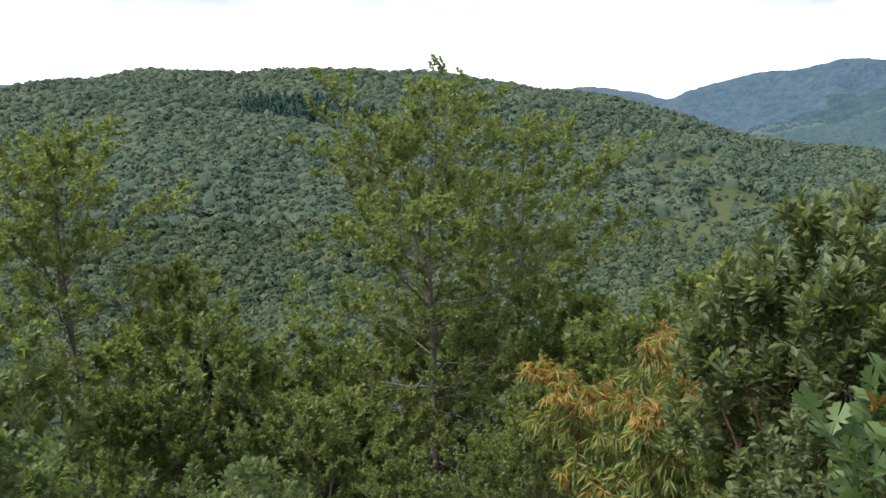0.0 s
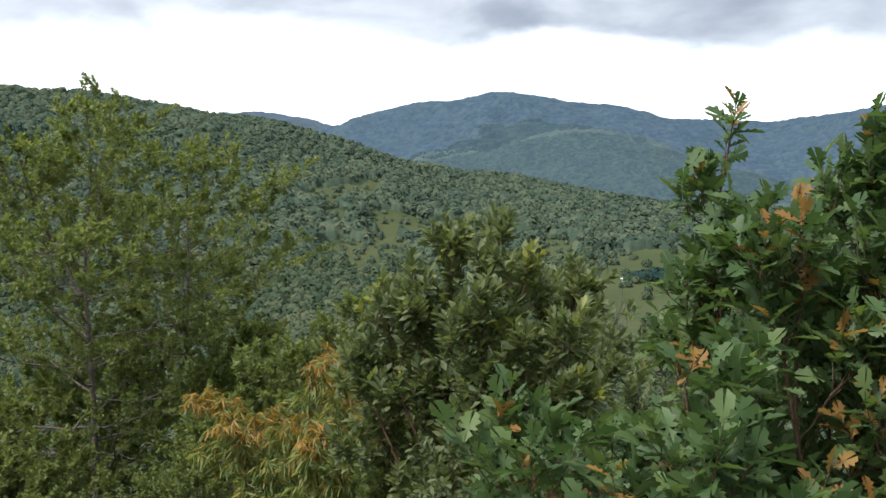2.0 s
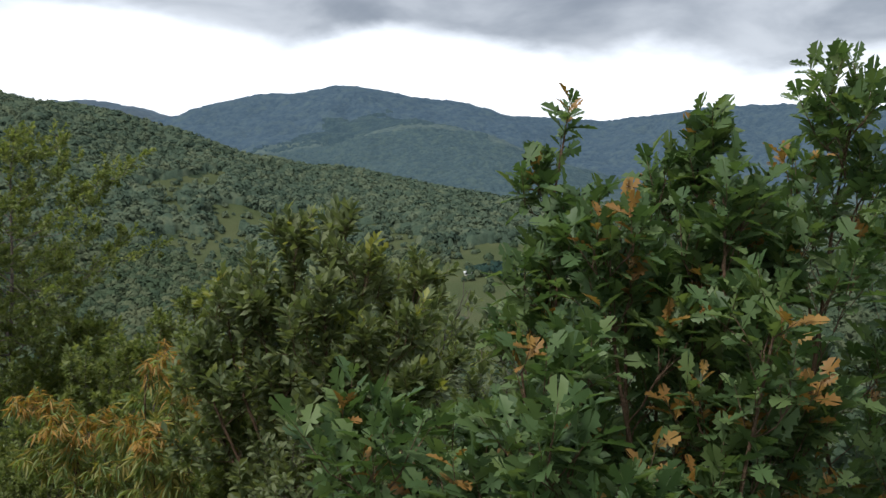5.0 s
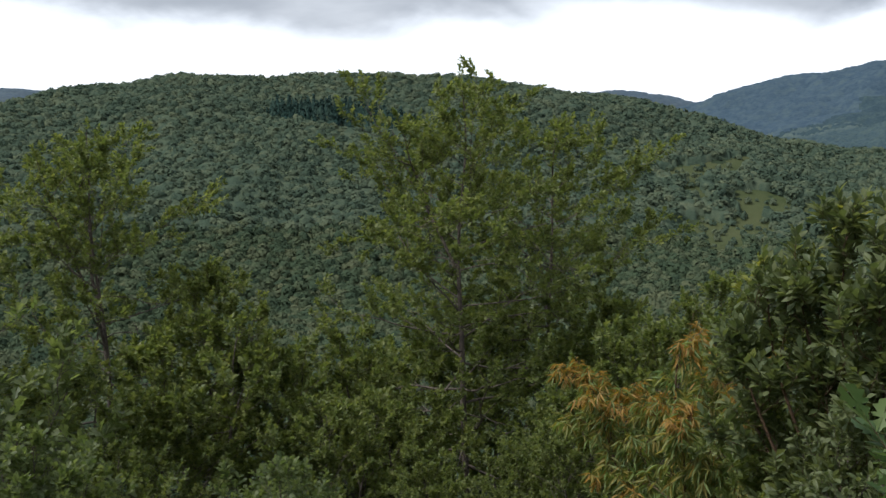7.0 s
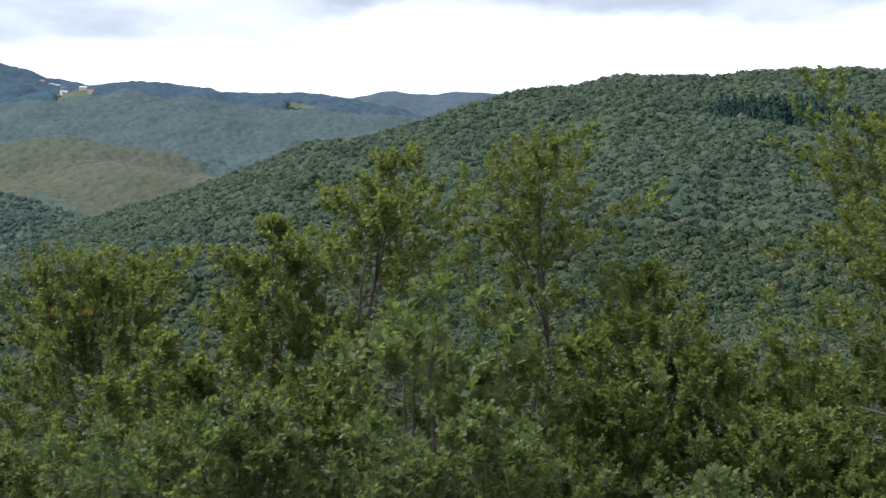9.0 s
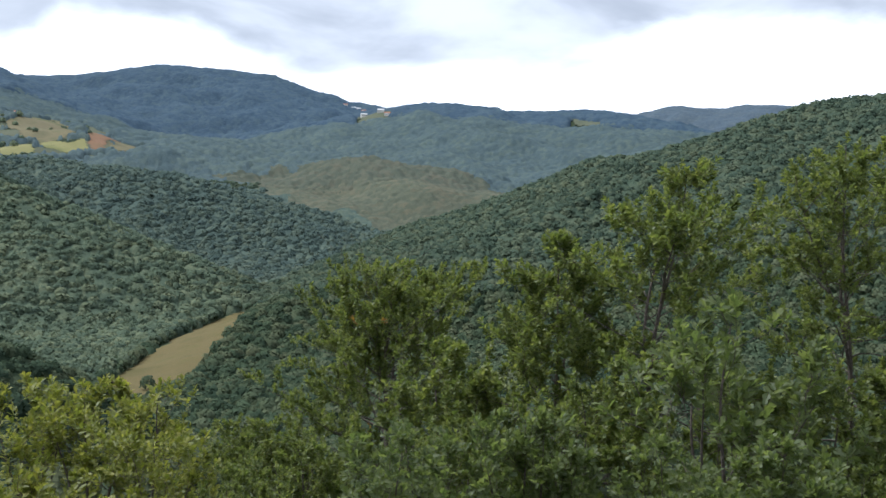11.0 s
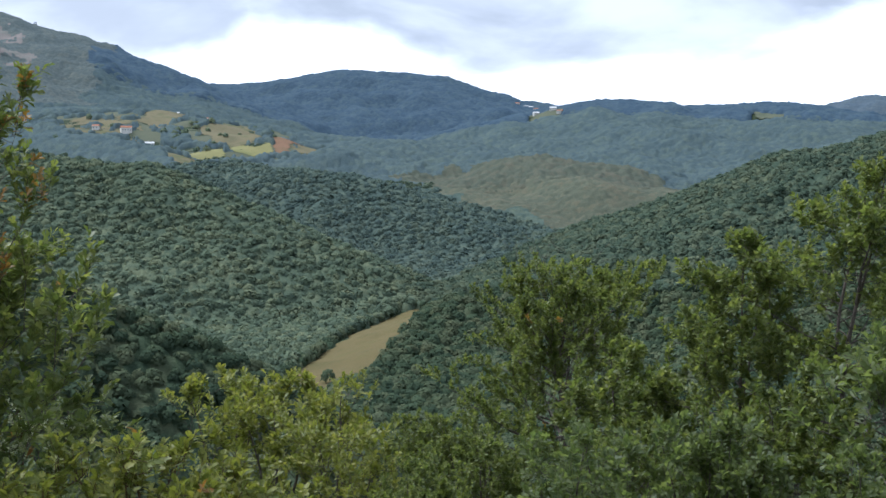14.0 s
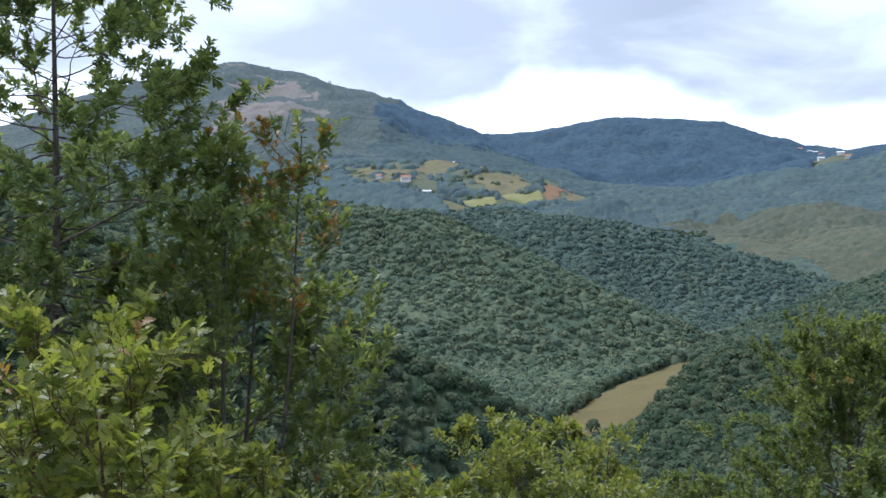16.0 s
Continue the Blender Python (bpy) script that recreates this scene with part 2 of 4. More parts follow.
def ground_material():
    mat, nt, bsdf = principled("hill_ground", 0.9, 0.1)
    wide = noise_node(nt, 0.01, 6.0, 0.6)
    fine = noise_node(nt, 0.35, 6.0, 0.7)
    base = ramp_node(nt, wide, [(0.35, (0.03, 0.045, 0.026)), (0.55, (0.04, 0.058, 0.03)), (0.72, (0.055, 0.065, 0.036))])
    col = mix_node(nt, 0.8, base, ramp_node(nt, fine, [(0.3, (0.5, 0.55, 0.55)), (0.7, (1.3, 1.3, 1.15))]), "MULTIPLY")
    nt.links.new(col, bsdf.inputs["Base Color"])
    bump_node(nt, bsdf, fine, 0.8, 1.2)
    return mat


def field_material(name, a, b, c, scale=0.05):
    mat, nt, bsdf = principled(name, 0.9, 0.1)
    wide = noise_node(nt, scale, 5.0, 0.6)
    fine = noise_node(nt, 1.2, 4.0, 0.7)
    col = ramp_node(nt, wide, [(0.3, a), (0.5, b), (0.7, c)])
    col = mix_node(nt, 0.6, col, ramp_node(nt, fine, [(0.3, (0.7, 0.72, 0.7)), (0.7, (1.2, 1.2, 1.15))]), "MULTIPLY")
    nt.links.new(col, bsdf.inputs["Base Color"])
    bump_node(nt, bsdf, fine, 0.6, 0.3)
    return mat


M["ground"] = ground_material()
M["hay"] = field_material("hay", (0.104, 0.091, 0.037), (0.134, 0.108, 0.048), (0.107, 0.098, 0.037))
M["meadow"] = field_material("meadow", (0.050, 0.066, 0.027), (0.064, 0.078, 0.034), (0.078, 0.086, 0.040), 0.03)
M["grain"] = field_material("grain", (0.197, 0.193, 0.082), (0.230, 0.217, 0.094), (0.164, 0.176, 0.070), 0.02)
M["dry"] = field_material("dry", (0.114, 0.110, 0.062), (0.167, 0.145, 0.084), (0.092, 0.106, 0.048), 0.03)
M["bald"] = field_material("bald", (0.155, 0.150, 0.140), (0.215, 0.185, 0.175), (0.150, 0.155, 0.140), 0.015)
M["pasture"] = field_material("pasture", (0.085, 0.1, 0.066), (0.11, 0.12, 0.08), (0.095, 0.108, 0.07), 0.02)
M["white_flower"] = leaf_material("white_flower", [(0.15, (0.517, 0.529, 0.408)), (0.5, (0.690, 0.690, 0.576)), (0.85, (0.805, 0.805, 0.720))])
M["ploughed"] = field_material("ploughed", (0.19, 0.115, 0.07), (0.22, 0.13, 0.08), (0.16, 0.115, 0.065), 0.03)


# ---------- mesh helpers ----------
def mesh_from(name, verts, faces, mat, smooth=True, normals=None, tone=None):
    """One mesh from an (n, 3) array and an (m, k) array of corner numbers."""
    me = bpy.data.meshes.new(name)
    verts, faces = np.asarray(verts, np.float32), np.asarray(faces, np.int32)
    m, k = faces.shape
    me.vertices.add(len(verts))
    me.vertices.foreach_set("co", verts.ravel())
    me.loops.add(m * k)
    me.loops.foreach_set("vertex_index", faces.ravel())
    me.polygons.add(m)
    me.polygons.foreach_set("loop_start", np.arange(0, m * k, k, dtype=np.int32))
    me.polygons.foreach_set("use_smooth", np.full(m, smooth))
    me.update(calc_edges=True)
    if normals is not None:
        me.normals_split_custom_set_from_vertices(np.asarray(normals, np.float32))
    if tone is not None:
        me.attributes.new("tone", "FLOAT", "POINT").data.foreach_set("value", np.asarray(tone, np.float32))
    me.materials.append(mat)
    return me


def child(name, me, parent, label=""):
    ob = new(name, me)
    ob.parent = parent
    return tagged(ob, label)


def polar(az, d):
    a = math.radians(az)
    return -math.sin(a) * d, math.cos(a) * d


# ---------- the shape of the land ----------
RNG = np.random.default_rng(7)
WAVES = [(RNG.uniform(0, 2 * np.pi), RNG.uniform(0, 2 * np.pi)) for _ in range(40)]


def ripple(x, y, size, octaves=4, first=0):
    """Smooth rolling noise, about -1 to 1, with hills of that size in metres."""
    out, amp, k = 0.0, 1.0, 2 * np.pi / size
    for o in range(octaves):
        for j in range(4):
            a, p = WAVES[(first + o * 4 + j) % 40]
            out = out + amp * 0.33 * np.sin(k * (1 + 0.17 * j) * (x * np.cos(a) + y * np.sin(a)) + p + 1.3 * np.sin(k * 0.6 * (y * np.cos(a) - x * np.sin(a)) + 2 * p))
        amp, k = amp * 0.5, k * 2.1
    return out


# crests: azimuth, rise above eye level (degrees), distance (m); then slope of the flanks, rounding, and tree height
CRESTS = {
    "opposite_hill": ([(59.9, -11.8, 345), (57.6, -9.3, 395), (54.8, -7.5, 440), (51.4, -6.3, 470), (46.3, -5.6, 500), (43.8, -4.0, 530), (39.6, -2.2, 570), (34.1, -0.4, 620), (29.1, 1.05, 690), (27.1, 2.4, 720), (23.6, 4.0, 760)], 0.36, 14, 6),
    "opposite_top": ([(23.6, 4.0, 760), (20.1, 4.8, 780), (16.0, 5.5, 800), (10.8, 5.4, 800), (6.5, 5.5, 800), (0.8, 5.35, 790), (-2.6, 5.0, 790), (-6.6, 4.57, 800), (-9.2, 3.7, 820), (-12.2, 2.7, 850), (-13.8, 1.6, 870)], 0.34, 30, 6),
    "low_ridge": ([(-12.5, 1.9, 860), (-17.1, 1.34, 800), (-21.5, 0.75, 740), (-25.5, 0.0, 680), (-28.8, -0.7, 620), (-31.5, -2.0, 570), (-34, -2.65, 540), (-42, -3.4, 520), (-55, -3.6, 500)], 0.17, 25, 5),
    "far_mountain": ([(-13.0, 3.75, 2700), (-15.3, 4.24, 2650), (-18.3, 5.2, 2600), (-20.0, 5.3, 2600), (-23.3, 5.83, 2600), (-25.3, 5.44, 2600), (-29.0, 5.08, 2650), (-32.7, 4.17, 2700), (-38.5, 3.9, 2700), (-41.6, 4.13, 2700), (-44.9, 4.63, 2700), (-48.6, 4.68, 2700), (-56, 4.2, 2700)], 0.33, 60, 17),
    "mountain_spur": ([(-25.0, 4.1, 2250), (-26.4, 3.95, 2150), (-27.7, 3.8, 2000), (-29.5, 2.6, 1800), (-31.0, 1.2, 1600)], 0.33, 60, 17),
    "mountain_spur_west": ([(-23.5, 3.3, 2200), (-21.6, 2.5, 2000), (-19.0, 1.7, 1800), (-17.3, 1.2, 1650)], 0.33, 60, 17),
    "blue_ridge": ([(-3, 4.0, 3900), (-7.1, 4.48, 3800), (-8.8, 4.65, 3800), (-10.4, 4.37, 3800), (-12.7, 3.6, 3800), (-18, 3.0, 3800)], 0.3, 60, 17),
    "rolling_ridge": ([(49.0, 3.4, 2300), (45.4, 4.86, 2200), (43.8, 4.8, 2200), (42.0, 4.35, 2200), (39.4, 4.45, 2200), (35.8, 4.42, 2200), (32.4, 3.8, 2150), (29.5, 3.0, 2050)], 0.24, 60, 17),
    "behind_hill": ([(39.5, -1.35, 1250), (37.1, 0.67, 1350), (33.8, 1.54, 1450), (30.5, 2.25, 1550), (27.1, 2.9, 1650), (25.1, 3.2, 1700), (20, 3.4, 1750)], 0.27, 40, 10),
    "horizon_ridge": ([(36, 3.4, 4300), (32.5, 3.95, 4300), (30.5, 4.5, 4300), (28.3, 4.3, 4300), (26.8, 4.55, 4300), (24, 4.4, 4300), (18, 4.0, 4300)], 0.3, 60, 17),
    "north_mountain": ([(73.9, 6.6, 3000), (69.9, 5.85, 3000), (67.0, 5.8, 3100), (65.2, 5.92, 3100), (62.6, 6.25, 3100), (60.6, 6.66, 3100), (57.2, 6.52, 3100), (54.7, 5.9, 3050), (51.4, 4.95, 2950), (47.0, 4.32, 2850), (44, 3.6, 2700)], 0.3, 60, 17),
    "peak": ([(97, 4.5, 2900), (91, 6.3, 2700), (88.7, 7.1, 2600), (86.9, 7.98, 2550), (84.6, 9.12, 2500), (83.0, 9.63, 2500), (80.4, 9.35, 2500), (78.4, 8.05, 2550), (75.7, 7.1, 2600), (73.0, 6.4, 2700)], 0.38, 60, 12),
    "scrub_hill": ([(58, -0.3, 1150), (56.4, 0.0, 1150), (53.4, 0.84, 1150), (49.4, 1.49, 1150), (46.1, 0.96, 1120), (42.3, -0.37, 1080), (38.6, -1.65, 1020)], 0.24, 30, 5),
    "village_slope": ([(97, 3.6, 1700), (88, 3.7, 1650), (78, 3.95, 1550), (72, 4.1, 1500), (66, 3.3, 1450), (60, 2.5, 1400), (54, 2.1, 1400)], 0.21, 30, 3),
    "middle_hill": ([(67.6, 1.57, 1000), (64.9, 0.85, 950), (60.2, 0.37, 900), (56.4, -0.66, 850), (53.7, -2.02, 800), (50.4, -3.71, 740), (48.4, -4.69, 700)], 0.44, 12, 6),
    "field_hill": ([(93, 3.0, 880), (86, 2.7, 840), (79.9, 2.2, 800), (75.3, 1.4, 760), (72.2, 1.07, 740), (68.9, -0.27, 710), (65.6, -1.80, 680), (62.2, -3.36, 655), (59.5, -4.73, 635), (57.8, -6.1, 620)], 0.5, 10, 6),
    "near_spur": ([(102, 2.5, 270), (90, 0.0, 250), (80.1, -3.71, 240), (77.1, -5.41, 235), (73.9, -6.99, 232), (70.7, -8.8, 232), (67.2, -11.9, 232), (64.5, -15.2, 236), (62.0, -18.5, 242)], 0.75, 10, 4.5),
}


def crest_points(name):
    pts, slope, rnd, trees = CRESTS[name]
    return [(*polar(az, d), EYE + d * math.tan(radians(el)) - trees) for az, el, d in pts], slope, rnd


def crest_height(x, y, name):
    pts, slope, rnd = crest_points(name)
    best, fall = np.full(x.shape, -1e9), np.zeros(x.shape)
    for (x0, y0, z0), (x1, y1, z1) in zip(pts, pts[1:]):
        dx, dy = x1 - x0, y1 - y0
        s = np.clip(((x - x0) * dx + (y - y0) * dy) / (dx * dx + dy * dy), 0, 1)
        d = np.hypot(x - x0 - s * dx, y - y0 - s * dy)
        drop = slope * (np.sqrt(d * d + rnd * rnd) - rnd)
        z = z0 + s * (z1 - z0) - drop
        fall = np.where(z > best, drop, fall)
        best = np.maximum(best, z)
    return best, fall


DOWN = (-math.sin(radians(25)), math.cos(radians(25)))


def near_slope(x, y):
    """The brow on which the camera stands: it falls away in front, and is level behind."""
    r = np.hypot(x, y)
    c = (x * DOWN[0] + y * DOWN[1]) / (r + 1e-6)
    fall = np.clip((c + 0.5) / 0.75, 0, 1)
    fall = fall * fall * (3 - 2 * fall)
    return -0.345 * r * fall * (0.86 + 0.14 * np.clip(c, 0, 1)) + 0.35 * ripple(x, y, 23, 2) * np.clip(r / 8 - 0.5, 0, 1)


def terrain(x, y):
    x, y = np.asarray(x, float), np.asarray(y, float)
    r = np.hypot(x, y)
    floor = -57 + 0.055 * np.clip(x, -900, 600)
    hills = [crest_height(x, y, n) for n in CRESTS]
    layers = [floor, near_slope(x, y)] + [h for h, _ in hills]
    top = np.maximum.reduce(layers)
    below = sum(np.where(h >= top, f, 0.0) for h, f in hills)
    k = np.clip(r / 150, 0.3, 6)
    z = top + k * np.log(sum(np.exp(np.clip((l - top) / k, -30, 0)) for l in layers)) - k * 0.25
    # gullies and swells, none on the valley floor or under the lookout
    high = np.clip((z - floor - 6) / 40, 0, 1) * np.clip((r - 120) / 200, 0, 1)
    z = z + high * (2.5 * ripple(x, y, 190, 2) + np.clip(r / 1500, 0, 1) * 3 * ripple(x, y, 600, 2, 8) * np.clip((r - 900) / 900, 0, 1))
    # ribs and gullies down the flanks, none along the crests
    rib = ripple(x, y, 300, 2, 3)
    z = z + high * np.clip((below - 6) / 30, 0, 1) * np.clip(r / 700, 0.35, 1.2) * 7 * rib
    # deep side valleys down the far mountains
    z = z + np.clip((below - 15) / 90, 0, 1) * np.clip((r - 1650) / 500, 0, 1) * 12 * ripple(x, y, 800, 2, 11)
    return z


def ground_z(x, y):
    return float(terrain(np.array([x]), np.array([y]))[0])


def make_ground():
    az = np.radians(np.concatenate([np.arange(-180, -62, 4.0), np.arange(-62, 106, 0.6), np.arange(106, 180, 4.0)]))
    rr = np.concatenate([[0.0], np.geomspace(0.6, 100, 44), np.linspace(105, 1000, 120), np.geomspace(1010, 4850, 120)])
    A, R = np.meshgrid(az, rr[1:])
    X, Y = -np.sin(A) * R, np.cos(A) * R
    Z = terrain(X, Y)
    Z = Z - 3 * np.clip((R - 1600) / 400, 0, 1)
    n, m = len(az), len(rr) - 1
    verts = np.concatenate([np.stack([X, Y, Z], -1).reshape(-1, 3), [[0, 0, ground_z(0, 0)]]])
    i, j = np.meshgrid(np.arange(m - 1), np.arange(n), indexing="ij")
    jn = (j + 1) % n
    quads = np.stack([i * n + j, i * n + jn, (i + 1) * n + jn, (i + 1) * n + j], -1).reshape(-1, 4)[:, ::-1]
    quads = np.concatenate([quads, np.array([[n * m, k, (k + 1) % n, k] for k in range(n)])])
    tris = np.concatenate([quads[:, [0, 1, 2]], quads[:-n][:, [0, 2, 3]]])
    ob = new("ground", mesh_from("ground", verts, tris, M["ground"]))
    tagged(ob, "grassy and wooded hills falling to a narrow valley", "ground", kind="structure")
    return ob, az, rr[1:], terrain(X, Y)


ground, G_AZ, G_R, G_Z = make_ground()


def in_polygon(x, y, poly):
    inside = np.zeros(x.shape, bool)
    for (x0, y0), (x1, y1) in zip(poly, poly[1:] + poly[:1]):
        if y0 == y1:
            continue
        inside ^= ((y0 > y) != (y1 > y)) & (x < (x1 - x0) * (y - y0) / (y1 - y0) + x0)
    return inside


OPEN_LAND = []


def field(name, corners, mat, step, label, category, lift=0.35, patchy=0.0):
    """A field or meadow that lies on the land; corners as azimuth and distance."""
    poly = [polar(a, d) for a, d in corners]
    OPEN_LAND.append((poly, patchy))
    xs, ys = [p[0] for p in poly], [p[1] for p in poly]
    gx, gy = np.meshgrid(np.arange(min(xs), max(xs), step), np.arange(min(ys), max(ys), step))
    wob = 3.0 * step
    keep = in_polygon(gx + wob * ripple(gx, gy, 40 * step, 3), gy + wob * ripple(gy, gx, 37 * step, 3), poly)
    if patchy:
        keep &= ripple(gx, gy, patchy, 3, 5) > -0.15
    idx = -np.ones((gx.shape[0] + 1, gx.shape[1] + 1), int)
    cells = np.argwhere(keep)
    for di, dj in ((0, 0), (0, 1), (1, 1), (1, 0)):
        idx[cells[:, 0] + di, cells[:, 1] + dj] = 1
    pts = np.argwhere(idx == 1)
    idx[pts[:, 0], pts[:, 1]] = np.arange(len(pts))
    px, py = min(xs) + pts[:, 1] * step, min(ys) + pts[:, 0] * step
    verts = np.stack([px, py, terrain(px, py) + lift], -1)
    i, j = cells[:, 0], cells[:, 1]
    faces = np.stack([idx[i, j], idx[i, j + 1], idx[i + 1, j + 1], idx[i + 1, j]], -1)
    ob = new(name, mesh_from(name, verts, faces, mat))
    return tagged(ob, label, category, kind="structure")


field("valley_field", [(57.4, 580), (54.6, 580), (55.3, 500), (57.6, 400), (59.8, 350), (62.4, 320), (66.0, 310), (66.0, 345), (63.4, 392), (61.2, 460), (59.2, 540)], M["hay"], 2.0, "mown straw-coloured hay field along the valley floor", "field")
field("meadow", [(-28.5, 478), (-32.0, 491), (-36.0, 492), (-44, 440), (-46, 260), (-37, 235), (-31.0, 250), (-28.5, 330)], M["meadow"], 2.5, "pale green grassy meadow with scattered bushes", "meadow")
field("clearing", [(-10.9, 583), (-12.9, 600), (-16.3, 645), (-15.6, 590), (-12.2, 560)], M["meadow"], 2.5, "small grassy clearing in the woods", "meadow")
field("clearing", [(-11.6, 504), (-13.6, 525), (-16.8, 503), (-15.2, 462), (-12.3, 478)], M["meadow"], 2.5, "small grassy clearing among bushes", "meadow")
field("scrub_slope", [(-12.5, 575), (-21, 570), (-28, 525), (-30.5, 480), (-22, 440), (-14, 455)], M["meadow"], 3.0, "grassy slope dotted with bushes below the low ridge", "meadow", 0.25, 70)
field("village_meadow", [(78.5, 1390), (75.5, 1200), (72.0, 1120), (67.5, 1090), (61.5, 1160), (61.2, 1260), (65.0, 1400), (68.5, 1520), (72.5, 1530), (77.0, 1480)], M["pasture"], 4.0, "pale green rough grass between the village fields", "meadow", 0.15, 75)
field("grain_field", [(71.0, 1112), (67.9, 1098), (67.6, 1180), (70.6, 1155)], M["grain"], 3.0, "yellow ripe grain field below the village", "field", 0.6)
field("upper_field", [(72.3, 1317), (70.1, 1390), (69.6, 1480), (71.6, 1490), (72.4, 1398)], M["dry"], 4.0, "pale dry grass field above the houses", "field", 0.6)
field("terrace_field", [(68.9, 1215), (66.0, 1205), (65.6, 1330), (66.6, 1440), (68.9, 1330)], M["dry"], 4.0, "dry terraced field with single trees", "field", 0.6)
field("lower_field", [(67.5, 1160), (65.1, 1150), (65.1, 1200), (67.3, 1196)], M["grain"], 3.0, "narrow stubble field beside the wood", "field", 0.5)
field("ploughed_field", [(64.9, 1150), (63.7, 1155), (63.6, 1270), (64.9, 1240)], M["ploughed"], 3.0, "strip of bare reddish ploughed soil", "field", 0.6)
field("fallow_field", [(63.5, 1150), (61.3, 1180), (61.9, 1229), (63.5, 1270)], M["dry"], 3.0, "grey-brown fallow strip beside the ploughed soil", "field", 0.5)
field("village_green", [(77.2, 1342), (74.3, 1229), (72.2, 1150), (72.4, 1285), (73.3, 1405), (74.7, 1440)], M["dry"], 4.0, "dry grass among the village houses", "field", 0.6, 60)
field("fallow_slope", [(71.2, 1100), (68.1, 1092), (69.0, 1010), (70.2, 1000)], M["dry"], 3.0, "brownish fallow slope below the grain field", "field", 0.5)
field("stubble_strip", [(86.8, 1708), (82.5, 1684), (82.5, 1640), (86.8, 1640)], M["grain"], 5.0, "pale stubble strip at the mountain foot", "field", 0.8)
field("hill_pasture", [(49.6, 1990), (47.6, 1960), (47.6, 2060), (49.8, 2080)], M["pasture"], 6.0, "pale hillside pasture by far houses", "field", 0.8)
field("hill_pasture", [(37.1, 2011), (35.0, 1972), (35.1, 2040), (36.7, 2080)], M["pasture"], 6.0, "pale far hillside pasture", "field", 0.8)

# ---------- far woods ----------
def crown_shapes(clumps, count, seed, pointed=False):
    """Crowns of the size of a unit ball: boughs covered with leafy sprays at all angles, shaded as the rounded heap that they form."""
    rng = np.random.default_rng(seed)
    shapes, normals = [], []
    for _ in range(count):
        i = np.arange(clumps) + 0.5
        up = 1 - 1.2 * i / clumps
        a = i * 2.39996 + rng.uniform(0, 6.28)
        s = np.sqrt(np.clip(1 - up * up, 0, 1))
        n = np.stack([s * np.cos(a), s * np.sin(a), up], -1)
        lobes = rng.normal(size=(9, 3)) + (0, 0, 0.35)
        lobes /= np.linalg.norm(lobes, axis=1)[:, None]
        near = np.clip((n @ lobes.T - 0.6) / 0.4, 0, 1).max(1)
        c = n * (0.66 + 0.3 * np.sqrt(near) + rng.normal(0, 0.07, clumps))[:, None]
        if pointed:
            c[:, :2] *= (0.62 * (1 - 0.75 * np.clip(up, 0, 1)))[:, None]
            c[:, 2] *= 1.7
        face = n + rng.normal(0, 0.38, (clumps, 3)) + (0, 0, 0.15)
        face /= np.linalg.norm(face, axis=1)[:, None]
        u = np.cross(face, rng.normal(size=(clumps, 3)))
        u /= np.linalg.norm(u, axis=1)[:, None]
        w = np.cross(face, u)
        h = (1.9 / math.sqrt(clumps + 1)) * rng.uniform(0.8, 1.25, clumps)[:, None]
        bend = face * h * 0.5
        quad = np.stack([c + u * h - bend, c + w * h * 0.85 + bend * 0.3, c - u * h - bend, c - w * h * 0.85 + bend * 0.3], 1)
        soft = quad * (1, 1, 0.8) + face[:, None] * 0.55 + (0, 0, 0.45)
        shapes.append(quad.reshape(-1, 3))
        normals.append((soft / np.linalg.norm(soft, axis=2)[..., None]).reshape(-1, 3))
    return np.stack(shapes), np.stack(normals)


def visible_from_lookout(x, y, z, slack):
    """True where the land between does not hide a place from the lookout."""
    r = np.hypot(x, y)
    a = np.degrees(np.arctan2(-x, y))
    el = (G_Z - EYE) / G_R[:, None]
    horizon = np.maximum.accumulate(el, 0)
    ga = np.degrees(G_AZ)
    j = np.clip(np.searchsorted(ga, a), 0, len(ga) - 1)
    i = np.clip(np.searchsorted(G_R, r) - 2, 0, len(G_R) - 1)
    return (z + slack - EYE) / r > horizon[i, j]


def plant(az0, az1, r0, r1, spacing, seed):
    """Places for trees on a jittered grid, off the fields."""
    rng = np.random.default_rng(seed)
    g = np.arange(-r1, r1, spacing, dtype=float)
    x, y = np.meshgrid(g, g)
    x[::2] += spacing / 2
    x, y = (x + rng.uniform(-0.42, 0.42, x.shape) * spacing).ravel(), (y + rng.uniform(-0.42, 0.42, y.shape) * spacing).ravel()
    r, a = np.hypot(x, y), np.degrees(np.arctan2(-x, y))
    k = (r > r0) & (r < r1) & (a > az0) & (a < az1)
    x, y = x[k], y[k]
    for poly, patchy in OPEN_LAND:
        cx, cy = np.mean([p[0] for p in poly]), np.mean([p[1] for p in poly])
        far = math.hypot(cx, cy)
        margin = 1.5 if far < 700 else 7
        grown = [(px + (px - cx) / math.hypot(px - cx, py - cy) * margin, py + (py - cy) / math.hypot(px - cx, py - cy) * margin) for px, py in poly]
        k = ~in_polygon(x, y, grown)
        if patchy:
            k |= ripple(x, y, patchy, 3, 5) < -0.1
        x, y = x[k], y[k]
    return x, y, terrain(x, y)


